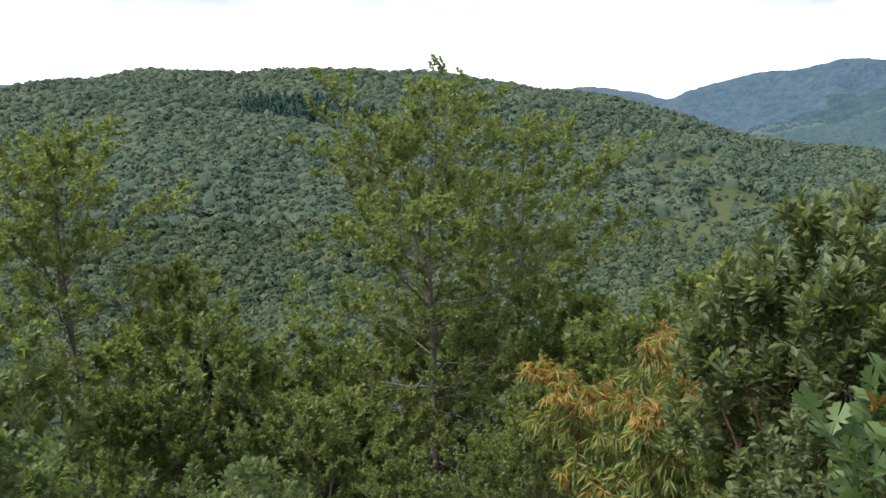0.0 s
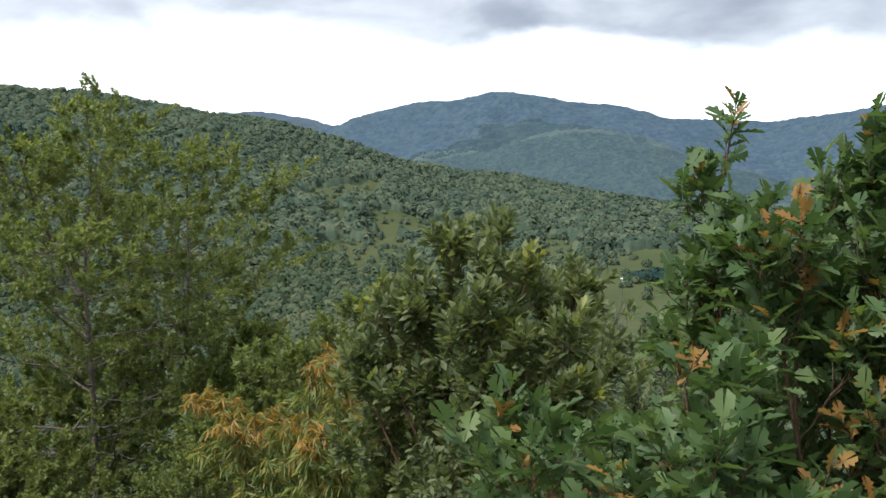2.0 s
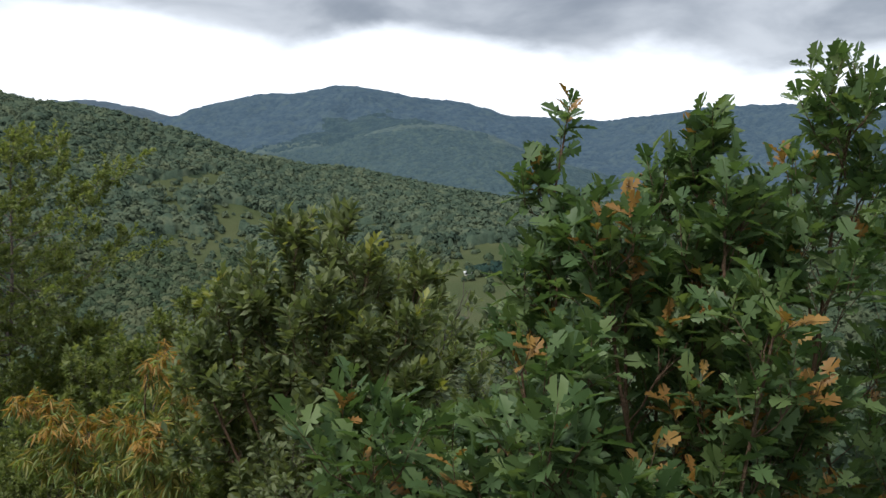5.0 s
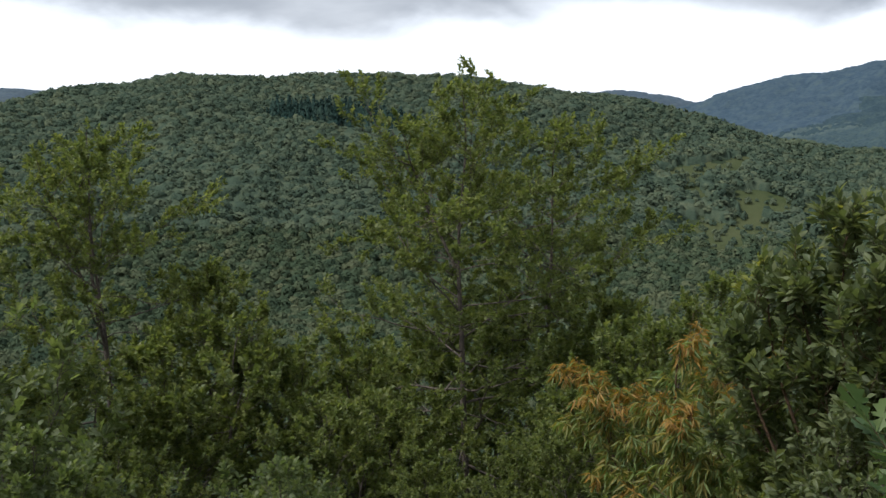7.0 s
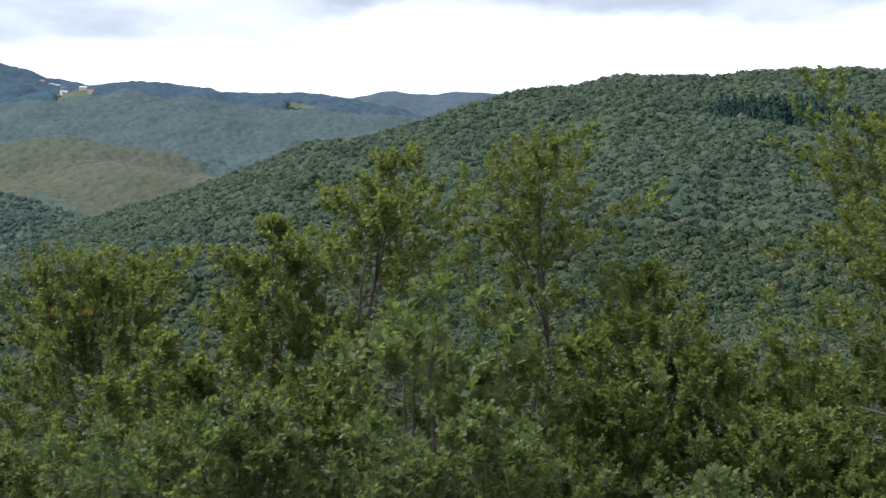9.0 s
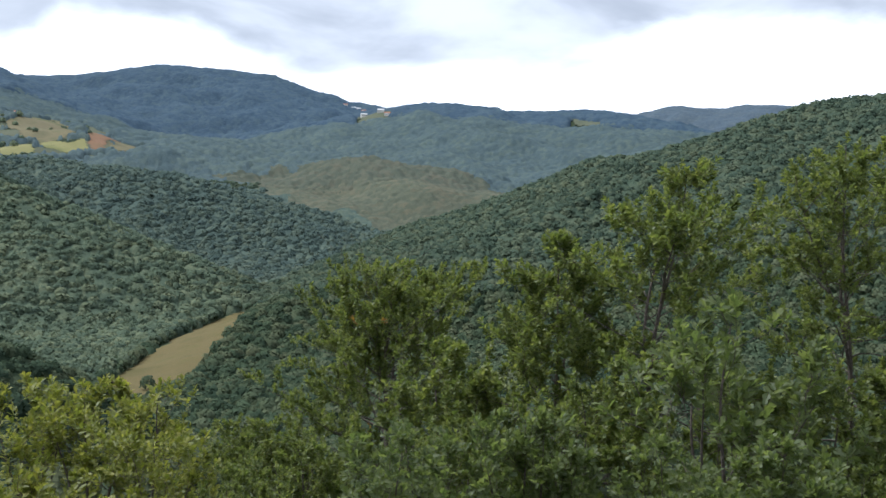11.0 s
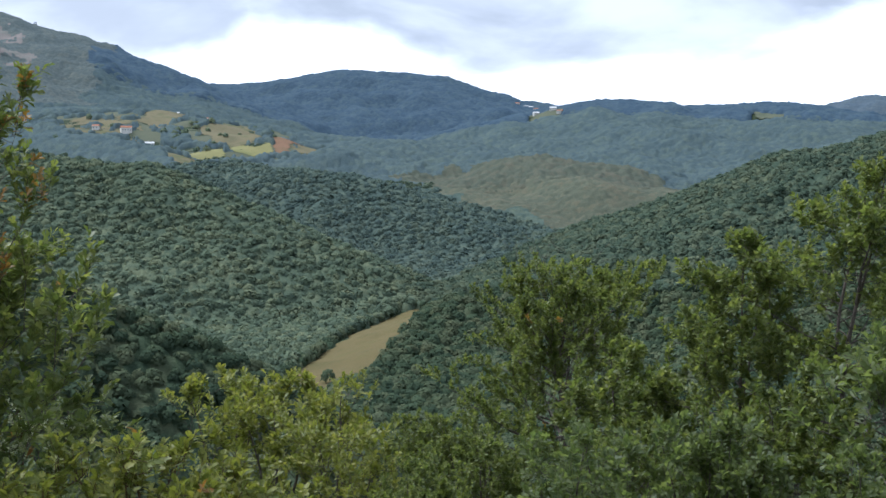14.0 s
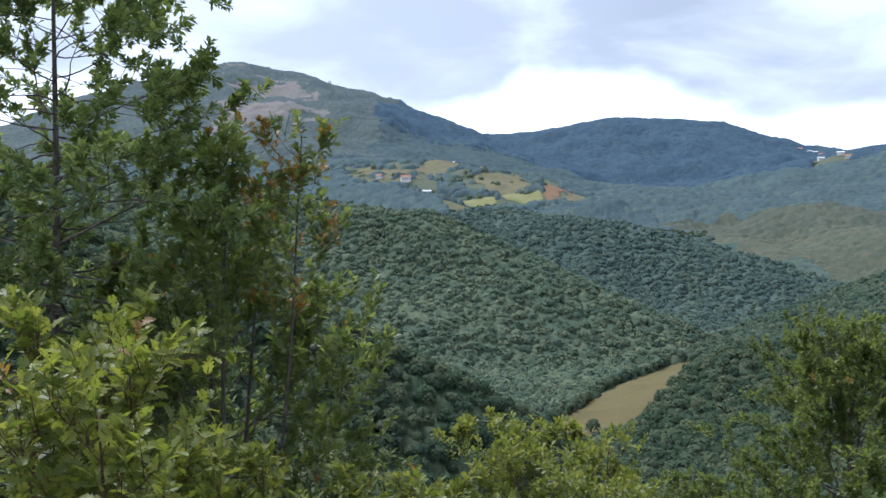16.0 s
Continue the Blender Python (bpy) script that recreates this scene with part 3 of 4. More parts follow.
def crowns(name, x, y, z, size, clumps, mat, label, seed, tall=1.0, pointed=False):
    """One mesh of many crowns."""
    rng = np.random.default_rng(seed)
    n = len(x)
    s, lift = size * rng.uniform(0.6, 1.35, n), rng.uniform(0.85, 1.3, n) * tall
    th = rng.uniform(0, 2 * np.pi, n)
    c, si = np.cos(th)[:, None], np.sin(th)[:, None]
    shapes, normals = crown_shapes(clumps, 16, seed, pointed)
    pick = rng.integers(0, 16, n)
    V, K = shapes[pick], normals[pick]
    P, Q = np.empty_like(V), K.copy()
    P[..., 0] = (V[..., 0] * c - V[..., 1] * si) * s[:, None] + x[:, None]
    P[..., 1] = (V[..., 0] * si + V[..., 1] * c) * s[:, None] + y[:, None]
    P[..., 2] = V[..., 2] * (s * lift)[:, None] + (z + s * 0.75 * tall)[:, None]
    Q[..., 0], Q[..., 1] = K[..., 0] * c - K[..., 1] * si, K[..., 0] * si + K[..., 1] * c
    q = np.arange(n * clumps * 4).reshape(-1, 4)
    ob = new(name, mesh_from(name, P.reshape(-1, 3), np.concatenate([q[:, [0, 1, 3]], q[:, [1, 2, 3]]]), mat, normals=Q.reshape(-1, 3), tone=np.repeat(rng.uniform(0, 1, n), clumps * 4)))
    return tagged(ob, label, "forest", kind="stuff")


def region(x, y, corners):
    return in_polygon(x, y, [polar(a, d) for a, d in corners])


def chance(i, j, k):
    """A fixed random number for each cell of a grid."""
    s = np.sin(i * 127.1 + j * 311.7 + k * 74.7) * 43758.5453
    return s - np.floor(s)


def crown_tops(x, y, spacing, reach, steep):
    """Height of a closed canopy: rounded tree tops set close on an uneven grid."""
    best, tone = np.zeros(x.shape), np.zeros(x.shape)
    ci, cj = np.floor(x / spacing), np.floor(y / spacing)
    for di in (-1, 0, 1):
        for dj in (-1, 0, 1):
            i, j = ci + di, cj + dj
            cx, cy = (i + 0.1 + 0.8 * chance(i, j, 1)) * spacing, (j + 0.1 + 0.8 * chance(i, j, 2)) * spacing
            rad = reach * (0.5 + 0.8 * chance(i, j, 3))
            d2 = ((x - cx) ** 2 + (y - cy) ** 2) / (rad * rad)
            h = rad * steep * np.sqrt(np.clip(1 - d2, 0, 1)) * (0.7 + 0.6 * chance(i, j, 4))
            tone = np.where(h > best, chance(i, j, 5), tone)
            best = np.maximum(best, h)
    return best, tone


def on_open_land(x, y):
    out = np.zeros(x.shape, bool)
    for poly, patchy in OPEN_LAND:
        px, py = [p[0] for p in poly], [p[1] for p in poly]
        k = (x > min(px) - 20) & (x < max(px) + 20) & (y > min(py) - 20) & (y < max(py) + 20)
        if k.any():
            hit = in_polygon(x[k] + 3 * ripple(x[k], y[k], 30, 2), y[k] + 3 * ripple(y[k], x[k], 27, 2), poly)
            if patchy:
                hit &= ripple(x[k], y[k], patchy, 3, 5) > -0.12
            out[k] |= hit
    return out


BALD = [(83.2, 2400), (80.6, 2400), (77.6, 2100), (78.4, 1880), (81.0, 1790), (84.6, 1880)]
CONIFERS = [(12.1, 700), (9.2, 685), (3.0, 640), (3.0, 612), (7.9, 612), (10.5, 640), (12.1, 655)]
SCRUB = [(55.5, 1120), (48.7, 1135), (40.5, 1060), (38.5, 1000), (40, 900), (48, 850), (55, 930)]

MIDDLE = [(74, 850), (68.9, 755), (65.6, 728), (62.2, 700), (59.5, 678), (57.0, 655), (54.5, 650), (52.0, 690), (49.5, 720), (46, 790), (46, 1010), (74, 1010)]
FIELD_HILL = [(56.5, 600), (56.5, 700), (57.0, 720), (102, 1010), (102, 275), (80, 275), (68, 290), (66.3, 330), (63.8, 392), (61.5, 460), (59.4, 540)]


def canopy(name, r0, r1, rows, spacing, reach, steep, base, mat, label, step=0.11, stands=(), rough=0.06):
    """The closed top of a wood between two distances, as one bumpy sheet over the land."""
    az = np.radians(np.arange(-60, 100, step))
    rr = np.linspace(r0, r1, rows)
    A, R = np.meshgrid(az, rr)
    X, Y = -np.sin(A) * R, np.cos(A) * R
    land = terrain(X, Y)
    tops, tone = crown_tops(X, Y, spacing, reach, steep)
    tops = tops + 0.6 * crown_tops(X + 91, Y + 37, spacing * 0.42, reach * 0.42, steep)[0]
    Z = land + base + tops + np.random.default_rng(rows).normal(0, rough * reach, X.shape)
    bare = on_open_land(X, Y)
    Z[bare] = land[bare] - 1.5
    Z[0], Z[-1] = land[0] - 2.0, land[-1] - 2.0
    n = len(az)
    i, j = np.meshgrid(np.arange(rows - 1), np.arange(n - 1), indexing="ij")
    q = np.stack([i * n + j, i * n + j + 1, (i + 1) * n + j + 1, (i + 1) * n + j], -1).reshape(-1, 4)
    seen = visible_from_lookout(X.ravel(), Y.ravel(), land.ravel(), base + reach * steep + 5)
    keep = seen[q].any(1) & ~bare.ravel()[q].all(1)
    parts = []
    for nm, mt, lb, corners in stands:
        inside = region(X + 40 * ripple(X, Y, 260, 3, 2), Y + 40 * ripple(Y, X, 240, 3, 4), corners)
        if corners is BALD:
            inside &= ripple(X, Y, 300, 4, 6) > 0.05
        inside = inside.ravel()[q[:, 0]]
        parts.append((nm, mt, lb, keep & inside))
        keep = keep & ~inside
    parts.append((name, mat, label, keep))
    verts = np.stack([X, Y, Z], -1).reshape(-1, 3)
    for nm, mt, lb, k in parts:
        f = q[k]
        if not len(f):
            continue
        used, back = np.unique(f, return_inverse=True)
        f = back.reshape(-1, 4)[:, ::-1]
        ob = new(nm, mesh_from(nm, verts[used], f, mt, tone=tone.ravel()[used]))
        tagged(ob, lb, "forest", kind="stuff")


def make_woods():
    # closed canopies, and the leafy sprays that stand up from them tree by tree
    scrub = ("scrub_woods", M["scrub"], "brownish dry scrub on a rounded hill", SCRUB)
    # haze put into the colour hill by hill, so that the ridges part
    hazed_middle = ("hazed_middle_woods", M["woods_blue_haze"], "wood on the hill behind the valley, blued for haze", MIDDLE)
    oaks = ("oak_woods", M["woods_hill_haze"], "dense oak wood on the hill above the hay field, paled for haze", FIELD_HILL)
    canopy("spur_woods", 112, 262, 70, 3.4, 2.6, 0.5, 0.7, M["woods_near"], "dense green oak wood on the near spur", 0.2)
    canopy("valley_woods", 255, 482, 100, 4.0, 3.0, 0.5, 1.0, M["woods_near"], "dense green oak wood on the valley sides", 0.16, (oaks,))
    canopy("hill_woods", 470, 1004, 210, 4.4, 3.3, 0.5, 2.5, M["woods_mid_haze"], "dense mixed broadleaf wood covering the hills", 0.15, (scrub, hazed_middle, oaks))
    x, y, z = plant(-60, 102, 115, 262, 3.3, 51)
    k = visible_from_lookout(x, y, z, 9)
    crowns("spur_foliage", x[k], y[k], z[k] + 0.7, 2.15, 44, M["woods_near"], "leafy tree tops of the wood on the near spur", 58, 0.85)
    x, y, z = plant(-60, 102, 255, 476, 3.9, 53)
    k = visible_from_lookout(x, y, z, 10)
    slope = k & region(x, y, FIELD_HILL)
    crowns("oak_foliage", x[slope], y[slope], z[slope] + 1.1, 2.5, 26, M["woods_hill_haze"], "leafy oak tops above the hay field", 60, 0.85)
    k &= ~slope
    crowns("valley_foliage", x[k], y[k], z[k] + 1.1, 2.5, 26, M["woods_near"], "leafy tree tops of the woods on the valley sides", 59, 0.85)
    x, y, z = plant(-60, 102, 470, 1004, 4.6, 55)
    k = visible_from_lookout(x, y, z, 12) & ~region(x, y, SCRUB)
    x, y, z = x[k], y[k], z[k]
    left = ~region(x, y, CONIFERS)
    crowns("conifer_stand", x[~left], y[~left], z[~left] + 1.5, 2.8, 26, M["conifer"], "dark stand of planted conifers on the hillside", 57, 1.3, True)
    everywhere = [(-62, 0.1), (-62, 1500), (20, 1500), (104, 1500), (104, 0.1)]
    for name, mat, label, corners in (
            ("hazed_middle_foliage", "woods_blue_haze", "leafy tree tops on the hill behind the valley", MIDDLE),
            ("oak_foliage", "woods_hill_haze", "leafy oak tops on the hill above the hay field", FIELD_HILL),
            ("hill_foliage", "woods_mid_haze", "leafy tree tops of the mixed wood on the hills", everywhere)):
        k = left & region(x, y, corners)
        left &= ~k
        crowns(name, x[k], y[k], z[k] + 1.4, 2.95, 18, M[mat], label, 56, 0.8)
    # peak and spur woods differ by the haze put into their colours
    peak = ("peak_woods", M["peak_wood_haze"], "thin woods on the slopes of the peak, greyed for haze", [(71.5, 2800), (73.5, 2350), (76, 1650), (104, 1650), (104, 3300), (72, 3300)])
    crest = ("mountain_spur_woods", M["spur_wood_haze"], "dark wood on the mountain spur, blued for haze", [(-15, 1960), (-31.5, 1960), (-28, 2120), (-25, 2290), (-22.5, 2180), (-18, 1985)])
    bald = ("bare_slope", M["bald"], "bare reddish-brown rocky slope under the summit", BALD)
    slope = ("mountain_spur_woods", M["spur_wood_haze"], "dark wood on the mountain spur, blued for haze", [(-12, 1300), (-50, 1300), (-50, 2020), (-12, 2020)])
    canopy("distant_woods", 980, 2010, 200, 7.0, 5.2, 0.6, 1.6, M["woods_far_haze"], "distant broadleaf woods on rolling hills", 0.12, (scrub, slope, bald, peak), 0.08)
    canopy("far_ridge_woods", 3420, 4600, 80, 13.0, 9.0, 0.4, 3.0, M["far_blue_haze"], "woods on the farthest ridges, haze blue put into their colour", 0.14, (), 0.05)
    canopy("mountain_woods", 1970, 3450, 150, 11.0, 8.0, 0.42, 2.5, M["mountain_wood_haze"], "woods on the far mountains, blued for haze", 0.14, (bald, peak, crest), 0.07)
    x, y, z = plant(-60, 102, 45, 300, 3.7, 11)
    r = np.hypot(x, y)
    k = (r > 60) & (r <= 130)
    crowns("slope_woods", x[k], y[k], z[k], 2.3, 72, M["woods_near"], "dense green oak wood below the lookout", 22)
    # woods out of sight, in the side valleys
    x, y, z = plant(-60, 102, 240, 2000, 16, 15)
    k = ~visible_from_lookout(x, y, z, 24)
    crowns("side_valley_woods", x[k], y[k], z[k], 9, 7, M["woods_mid_haze"], "dense broadleaf woods in the side valleys", 26, 0.45)
    # bushes on the open meadow
    rng = np.random.default_rng(5)
    a, d = rng.uniform(-45, -28.6, 100), rng.uniform(250, 485, 100)
    a, d = np.concatenate([a, -33.2 + rng.normal(0, 0.6, 26), -30.9 + rng.normal(0, 0.25, 7)]), np.concatenate([d, 428 + rng.normal(0, 9, 26), 428 + rng.normal(0, 4, 7)])
    x, y = -np.sin(np.radians(a)) * d, np.cos(np.radians(a)) * d
    size = np.concatenate([rng.uniform(0.3, 0.8, 100), np.full(33, 1.0)])
    k = size > 0.9
    crowns("meadow_bushes", x[~k], y[~k], terrain(x[~k], y[~k]), 1.9, 20, M["woods_near"], "low green bushes scattered over the meadow", 31)
    crowns("thicket", x[k], y[k], terrain(x[k], y[k]), 2.4, 30, M["conifer"], "dark thicket in the middle of the meadow", 32)

    # bushes on the grassy slope and in the clearings
    rng = np.random.default_rng(6)
    a, d = rng.uniform(-31, -10.5, 700), rng.uniform(440, 650, 700)
    x, y = -np.sin(np.radians(a)) * d, np.cos(np.radians(a)) * d
    k = on_open_land(x, y)
    crowns("slope_bushes", x[k], y[k], terrain(x[k], y[k]) - 0.3, 1.7, 18, M["woods_mid_haze"], "green bushes dotted over the grassy slope", 33)
    # trees along the edge of the hay field
    rng = np.random.default_rng(14)
    poly = OPEN_LAND[0][0]
    cx, cy = np.mean([p[0] for p in poly]), np.mean([p[1] for p in poly])
    x, y = [], []
    for (x0, y0), (x1, y1) in zip(poly, poly[1:] + poly[:1]):
        n = int(math.hypot(x1 - x0, y1 - y0) / 2.2)
        nx, ny = (y1 - y0), -(x1 - x0)
        s = math.copysign(1 / math.hypot(nx, ny), nx * (x0 - cx) + ny * (y0 - cy))
        for i in range(n):
            g, off = (i + rng.uniform(0, 1)) / n, rng.uniform(-0.5, 4.5)
            x.append(x0 + g * (x1 - x0) + nx * s * off)
            y.append(y0 + g * (y1 - y0) + ny * s * off)
    x, y = np.array(x), np.array(y)
    crowns("field_edge_trees", x, y, terrain(x, y), 2.3, 30, M["woods_near"], "oaks and bushes along the edge of the hay field", 44)
    # a tree of its own at the lower end of the field
    x, y = np.array([polar(61.9, 352)[0]]), np.array([polar(61.9, 352)[1]])
    crowns("field_tree", x, y, terrain(x, y) - 0.3, 2.6, 60, M["woods_near"], "single round tree at the lower end of the hay field", 45, 1.2)
    # trees that stand out: round the village fields, on the crest of the opposite hill and along the mountain ridge
    rng = np.random.default_rng(8)
    a = np.concatenate([rng.uniform(62, 77, 18), rng.normal(70.3, 0.5, 16), rng.normal(68.9, 0.25, 8)])
    d = np.concatenate([rng.uniform(1150, 1480, 18), rng.normal(1265, 40, 16), rng.normal(1180, 12, 8)])
    x, y = -np.sin(np.radians(a)) * d, np.cos(np.radians(a)) * d
    crowns("village_trees", x, y, terrain(x, y) - 1, 3.6, 24, M["woods_hill_haze"], "dark broadleaf trees between the village fields", 41)
    a, d = rng.normal(10.6, 0.28, 9), rng.normal(800, 3, 9)
    x, y = -np.sin(np.radians(a)) * d, np.cos(np.radians(a)) * d
    crowns("crest_trees", x, y, terrain(x, y) + 1.5, 2.0, 26, M["woods_mid_haze"], "small group of taller trees on the crest", 42, 1.5)
    a = rng.uniform(72.5, 78.0, 60)
    d = np.interp(a, (73.0, 75.7, 78.4), (2700, 2600, 2550)) + rng.normal(0, 8, 60)
    x, y = -np.sin(np.radians(a)) * d, np.cos(np.radians(a)) * d
    crowns("ridge_trees", x, y, terrain(x, y) + 2, 4.5, 18, M["mountain_wood_haze"], "line of trees along the mountain ridge", 43, 1.5, True)


make_woods()

# ---------- village houses ----------
def box(bm, x0, x1, y0, y1, z0, z1):
    bmesh.ops.create_cube(bm, size=1, matrix=Matrix.Translation(((x0 + x1) / 2, (y0 + y1) / 2, (z0 + z1) / 2)) @ Matrix.Diagonal((x1 - x0, y1 - y0, z1 - z0, 1)))


def part(name, bm, mat, parent, label=""):
    me = bpy.data.meshes.new(name)
    bm.to_mesh(me)
    bm.free()
    me.materials.append(mat)
    return child(name, me, parent, label)


def plain(name, a, b, scale=3.0, rough=0.8):
    mat, nt, bsdf = principled(name, rough, 0.2)
    nt.links.new(ramp_node(nt, noise_node(nt, scale, 5.0), [(0.35, a), (0.65, b)]), bsdf.inputs["Base Color"])
    return mat


M["plaster"] = plain("plaster", (0.62, 0.6, 0.55), (0.75, 0.73, 0.68), 0.8)
M["roof_tile"] = plain("roof_tile", (0.30, 0.13, 0.08), (0.42, 0.20, 0.12), 1.5)
M["sheet_roof"] = plain("sheet_roof", (0.55, 0.56, 0.57), (0.7, 0.7, 0.7), 0.5, 0.5)
M["glass"] = plain("glass", (0.03, 0.035, 0.04), (0.05, 0.055, 0.06), 0.5, 0.15)


def house(az, d, long, deep, wall, turn, roof, label):
    root = tagged(new("house"), label, "house", "village houses")
    bm = bmesh.new()
    box(bm, -long / 2, long / 2, -deep / 2, deep / 2, -2, wall)
    part("wall", bm, M["plaster"], root)
    bm = bmesh.new()
    e, rise = 0.5, deep * 0.28
    v = [bm.verts.new(c) for c in [(-long / 2 - e, -deep / 2 - e, wall), (long / 2 + e, -deep / 2 - e, wall), (long / 2 + e, deep / 2 + e, wall), (-long / 2 - e, deep / 2 + e, wall),
                                   (-long / 2 - e, 0, wall + rise), (long / 2 + e, 0, wall + rise)]]
    for f in ((0, 1, 5, 4), (2, 3, 4, 5), (0, 4, 3), (1, 2, 5), (3, 2, 1, 0)):
        bm.faces.new([v[i] for i in f])
    part("roof", bm, M[roof], root)
    n = max(2, int(long // 3))
    for i in range(n):
        x = -long / 2 + (i + 0.5) * long / n
        bm = bmesh.new()
        box(bm, x - 0.55, x + 0.55, -deep / 2 - 0.06, -deep / 2 + 0.05, wall * 0.42, wall * 0.42 + 1.3)
        part("window", bm, M["glass"], root)
    x, y = polar(az, d)
    root.matrix_basis = pose(x, y, ground_z(x, y) + 0.3, 0, 0, az + turn)
    return root


house(73.1, 1284, 13, 9, 6.0, 12, "roof_tile", "two-storey white house with a red tiled roof")
house(74.7, 1305, 8, 7, 4.5, -20, "roof_tile", "small white village house with a tiled roof")
house(72.0, 1222, 17, 7, 3.2, 5, "sheet_roof", "long low barn with a pale sheet roof")
house(73.8, 1240, 10, 7, 3.0, 25, "roof_tile", "low house with a rusty red tiled roof")
house(74.2, 1262, 9, 7, 3.0, -10, "roof_tile", "low house with a worn red roof")
house(70.1, 1500, 9, 7, 4.0, 15, "sheet_roof", "white house above the fields")
house(68.7, 1505, 8, 6, 3.6, -8, "roof_tile", "pale house at the edge of the upper wood")
house(48.2, 2020, 14, 9, 5.0, 0, "sheet_roof", "far white farmhouse on the ridge pasture")
house(49.2, 2040, 12, 9, 5.0, 20, "sheet_roof", "far pale farm building on the ridge pasture")

house(-30.55, 424, 3.0, 2.4, 1.2, 10, "sheet_roof", "small pale shed beside the meadow thicket")
for az, d, turn, roof in ((50.3, 2850, 8, "roof_tile"), (49.8, 2835, -15, "sheet_roof"), (49.2, 2780, 20, "roof_tile"), (49.5, 2810, -5, "sheet_roof"), (48.9, 2750, 12, "roof_tile"), (47.8, 1995, -12, "roof_tile")):
    house(az, d, 12, 8, 5.5, turn, roof, "far white house of a hillside hamlet")

# ---------- trees of the foreground ----------
def unit(v):
    v = np.asarray(v, float)
    return v / (np.linalg.norm(v) + 1e-9)


def tube(points, radii, sides, verts, faces):
    """Adds a tapered, bent limb to the lists."""
    base = len(verts)
    pts = [np.asarray(p, float) for p in points]
    for i, p in enumerate(pts):
        d = unit(pts[min(i + 1, len(pts) - 1)] - pts[max(i - 1, 0)])
        u = unit(np.cross(d, (0.31, 0.95, 0.05)))
        w = np.cross(d, u)
        for k in range(sides):
            t = 2 * math.pi * k / sides
            verts.append(p + radii[i] * (math.cos(t) * u + math.sin(t) * w))
    for i in range(len(pts) - 1):
        for k in range(sides):
            a, b = base + i * sides + k, base + i * sides + (k + 1) % sides
            faces.append((a, b, b + sides, a + sides))


LEAF = {
    # outline of half a leaf: along, half-width; folded on the midrib
    "kite": [(0.0, 0.0), (0.58, 0.29), (1.0, 0.0)],
    "lance": [(0.0, 0.0), (0.6, 0.22), (1.0, 0.0)],
    "slim": [(0.0, 0.0), (0.45, 0.085), (1.0, 0.0)],
    "oval": [(0.0, 0.03), (0.35, 0.2), (0.7, 0.2), (1.0, 0.02)],
    "oak": [(0.0, 0.02), (0.3, 0.2), (0.42, 0.12), (0.7, 0.3), (1.0, 0.05)],
    "lobed": [(0.0, 0.02), (0.18, 0.08), (0.27, 0.18), (0.34, 0.10), (0.46, 0.27), (0.54, 0.15), (0.67, 0.30), (0.75, 0.19), (0.87, 0.2), (1.0, 0.04)],
}


def leaf_shape(kind, fold=0.3, droop=0.15):
    half = LEAF[kind]
    n = len(half)
    if n == 3:
        s, w = half[1]
        v = np.array([(0, 0, 0), (s, -w, fold * w - droop * s * s), (1, 0, -droop), (s, w, fold * w - droop * s * s)])
        return v, np.array([(0, 1, 2), (0, 2, 3)])
    # two halves, each a fan round the middle of the rib
    pts = [(0.5, 0.0, -droop * 0.25)]
    tri = []
    for sign in (1, -1):
        base = len(pts)
        pts += [(s, sign * w, fold * w - droop * s * s) for s, w in half]
        tri += [(0, base + i, base + i + 1)[::sign] for i in range(n - 1)]
    return np.array(pts), np.array(tri)


def leaf_frames(rng, way, spread, up):
    """A frame for each leaf: it points along its twig, spread to the sides, face turned to the light."""
    n = len(way)
    d = way + rng.normal(0, spread, (n, 3))
    d[:, 2] += up
    d /= np.linalg.norm(d, axis=1)[:, None] + 1e-9
    top = rng.normal(0, 0.4, (n, 3)) + (0, 0, 1)
    side = np.cross(top, d)
    side /= np.linalg.norm(side, axis=1)[:, None] + 1e-9
    return d, side, np.cross(d, side)


def leaf_mesh(name, rng, at, way, size, kind, mat, spread=0.6, up=0.1, vary=(0.6, 1.25), droop=0.15):
    v, tri = leaf_shape(kind, droop=droop)
    d, s, t = leaf_frames(rng, way, spread, up)
    k = (size * rng.uniform(*vary, len(at)))[:, None, None]
    P = at[:, None] + k * (v[None, :, :1] * d[:, None] + v[None, :, 1:2] * s[:, None] + v[None, :, 2:] * t[:, None])
    F = (tri[None] + (np.arange(len(at)) * len(v))[:, None, None]).reshape(-1, 3)
    return mesh_from(name, P.reshape(-1, 3), F, mat, smooth=True)


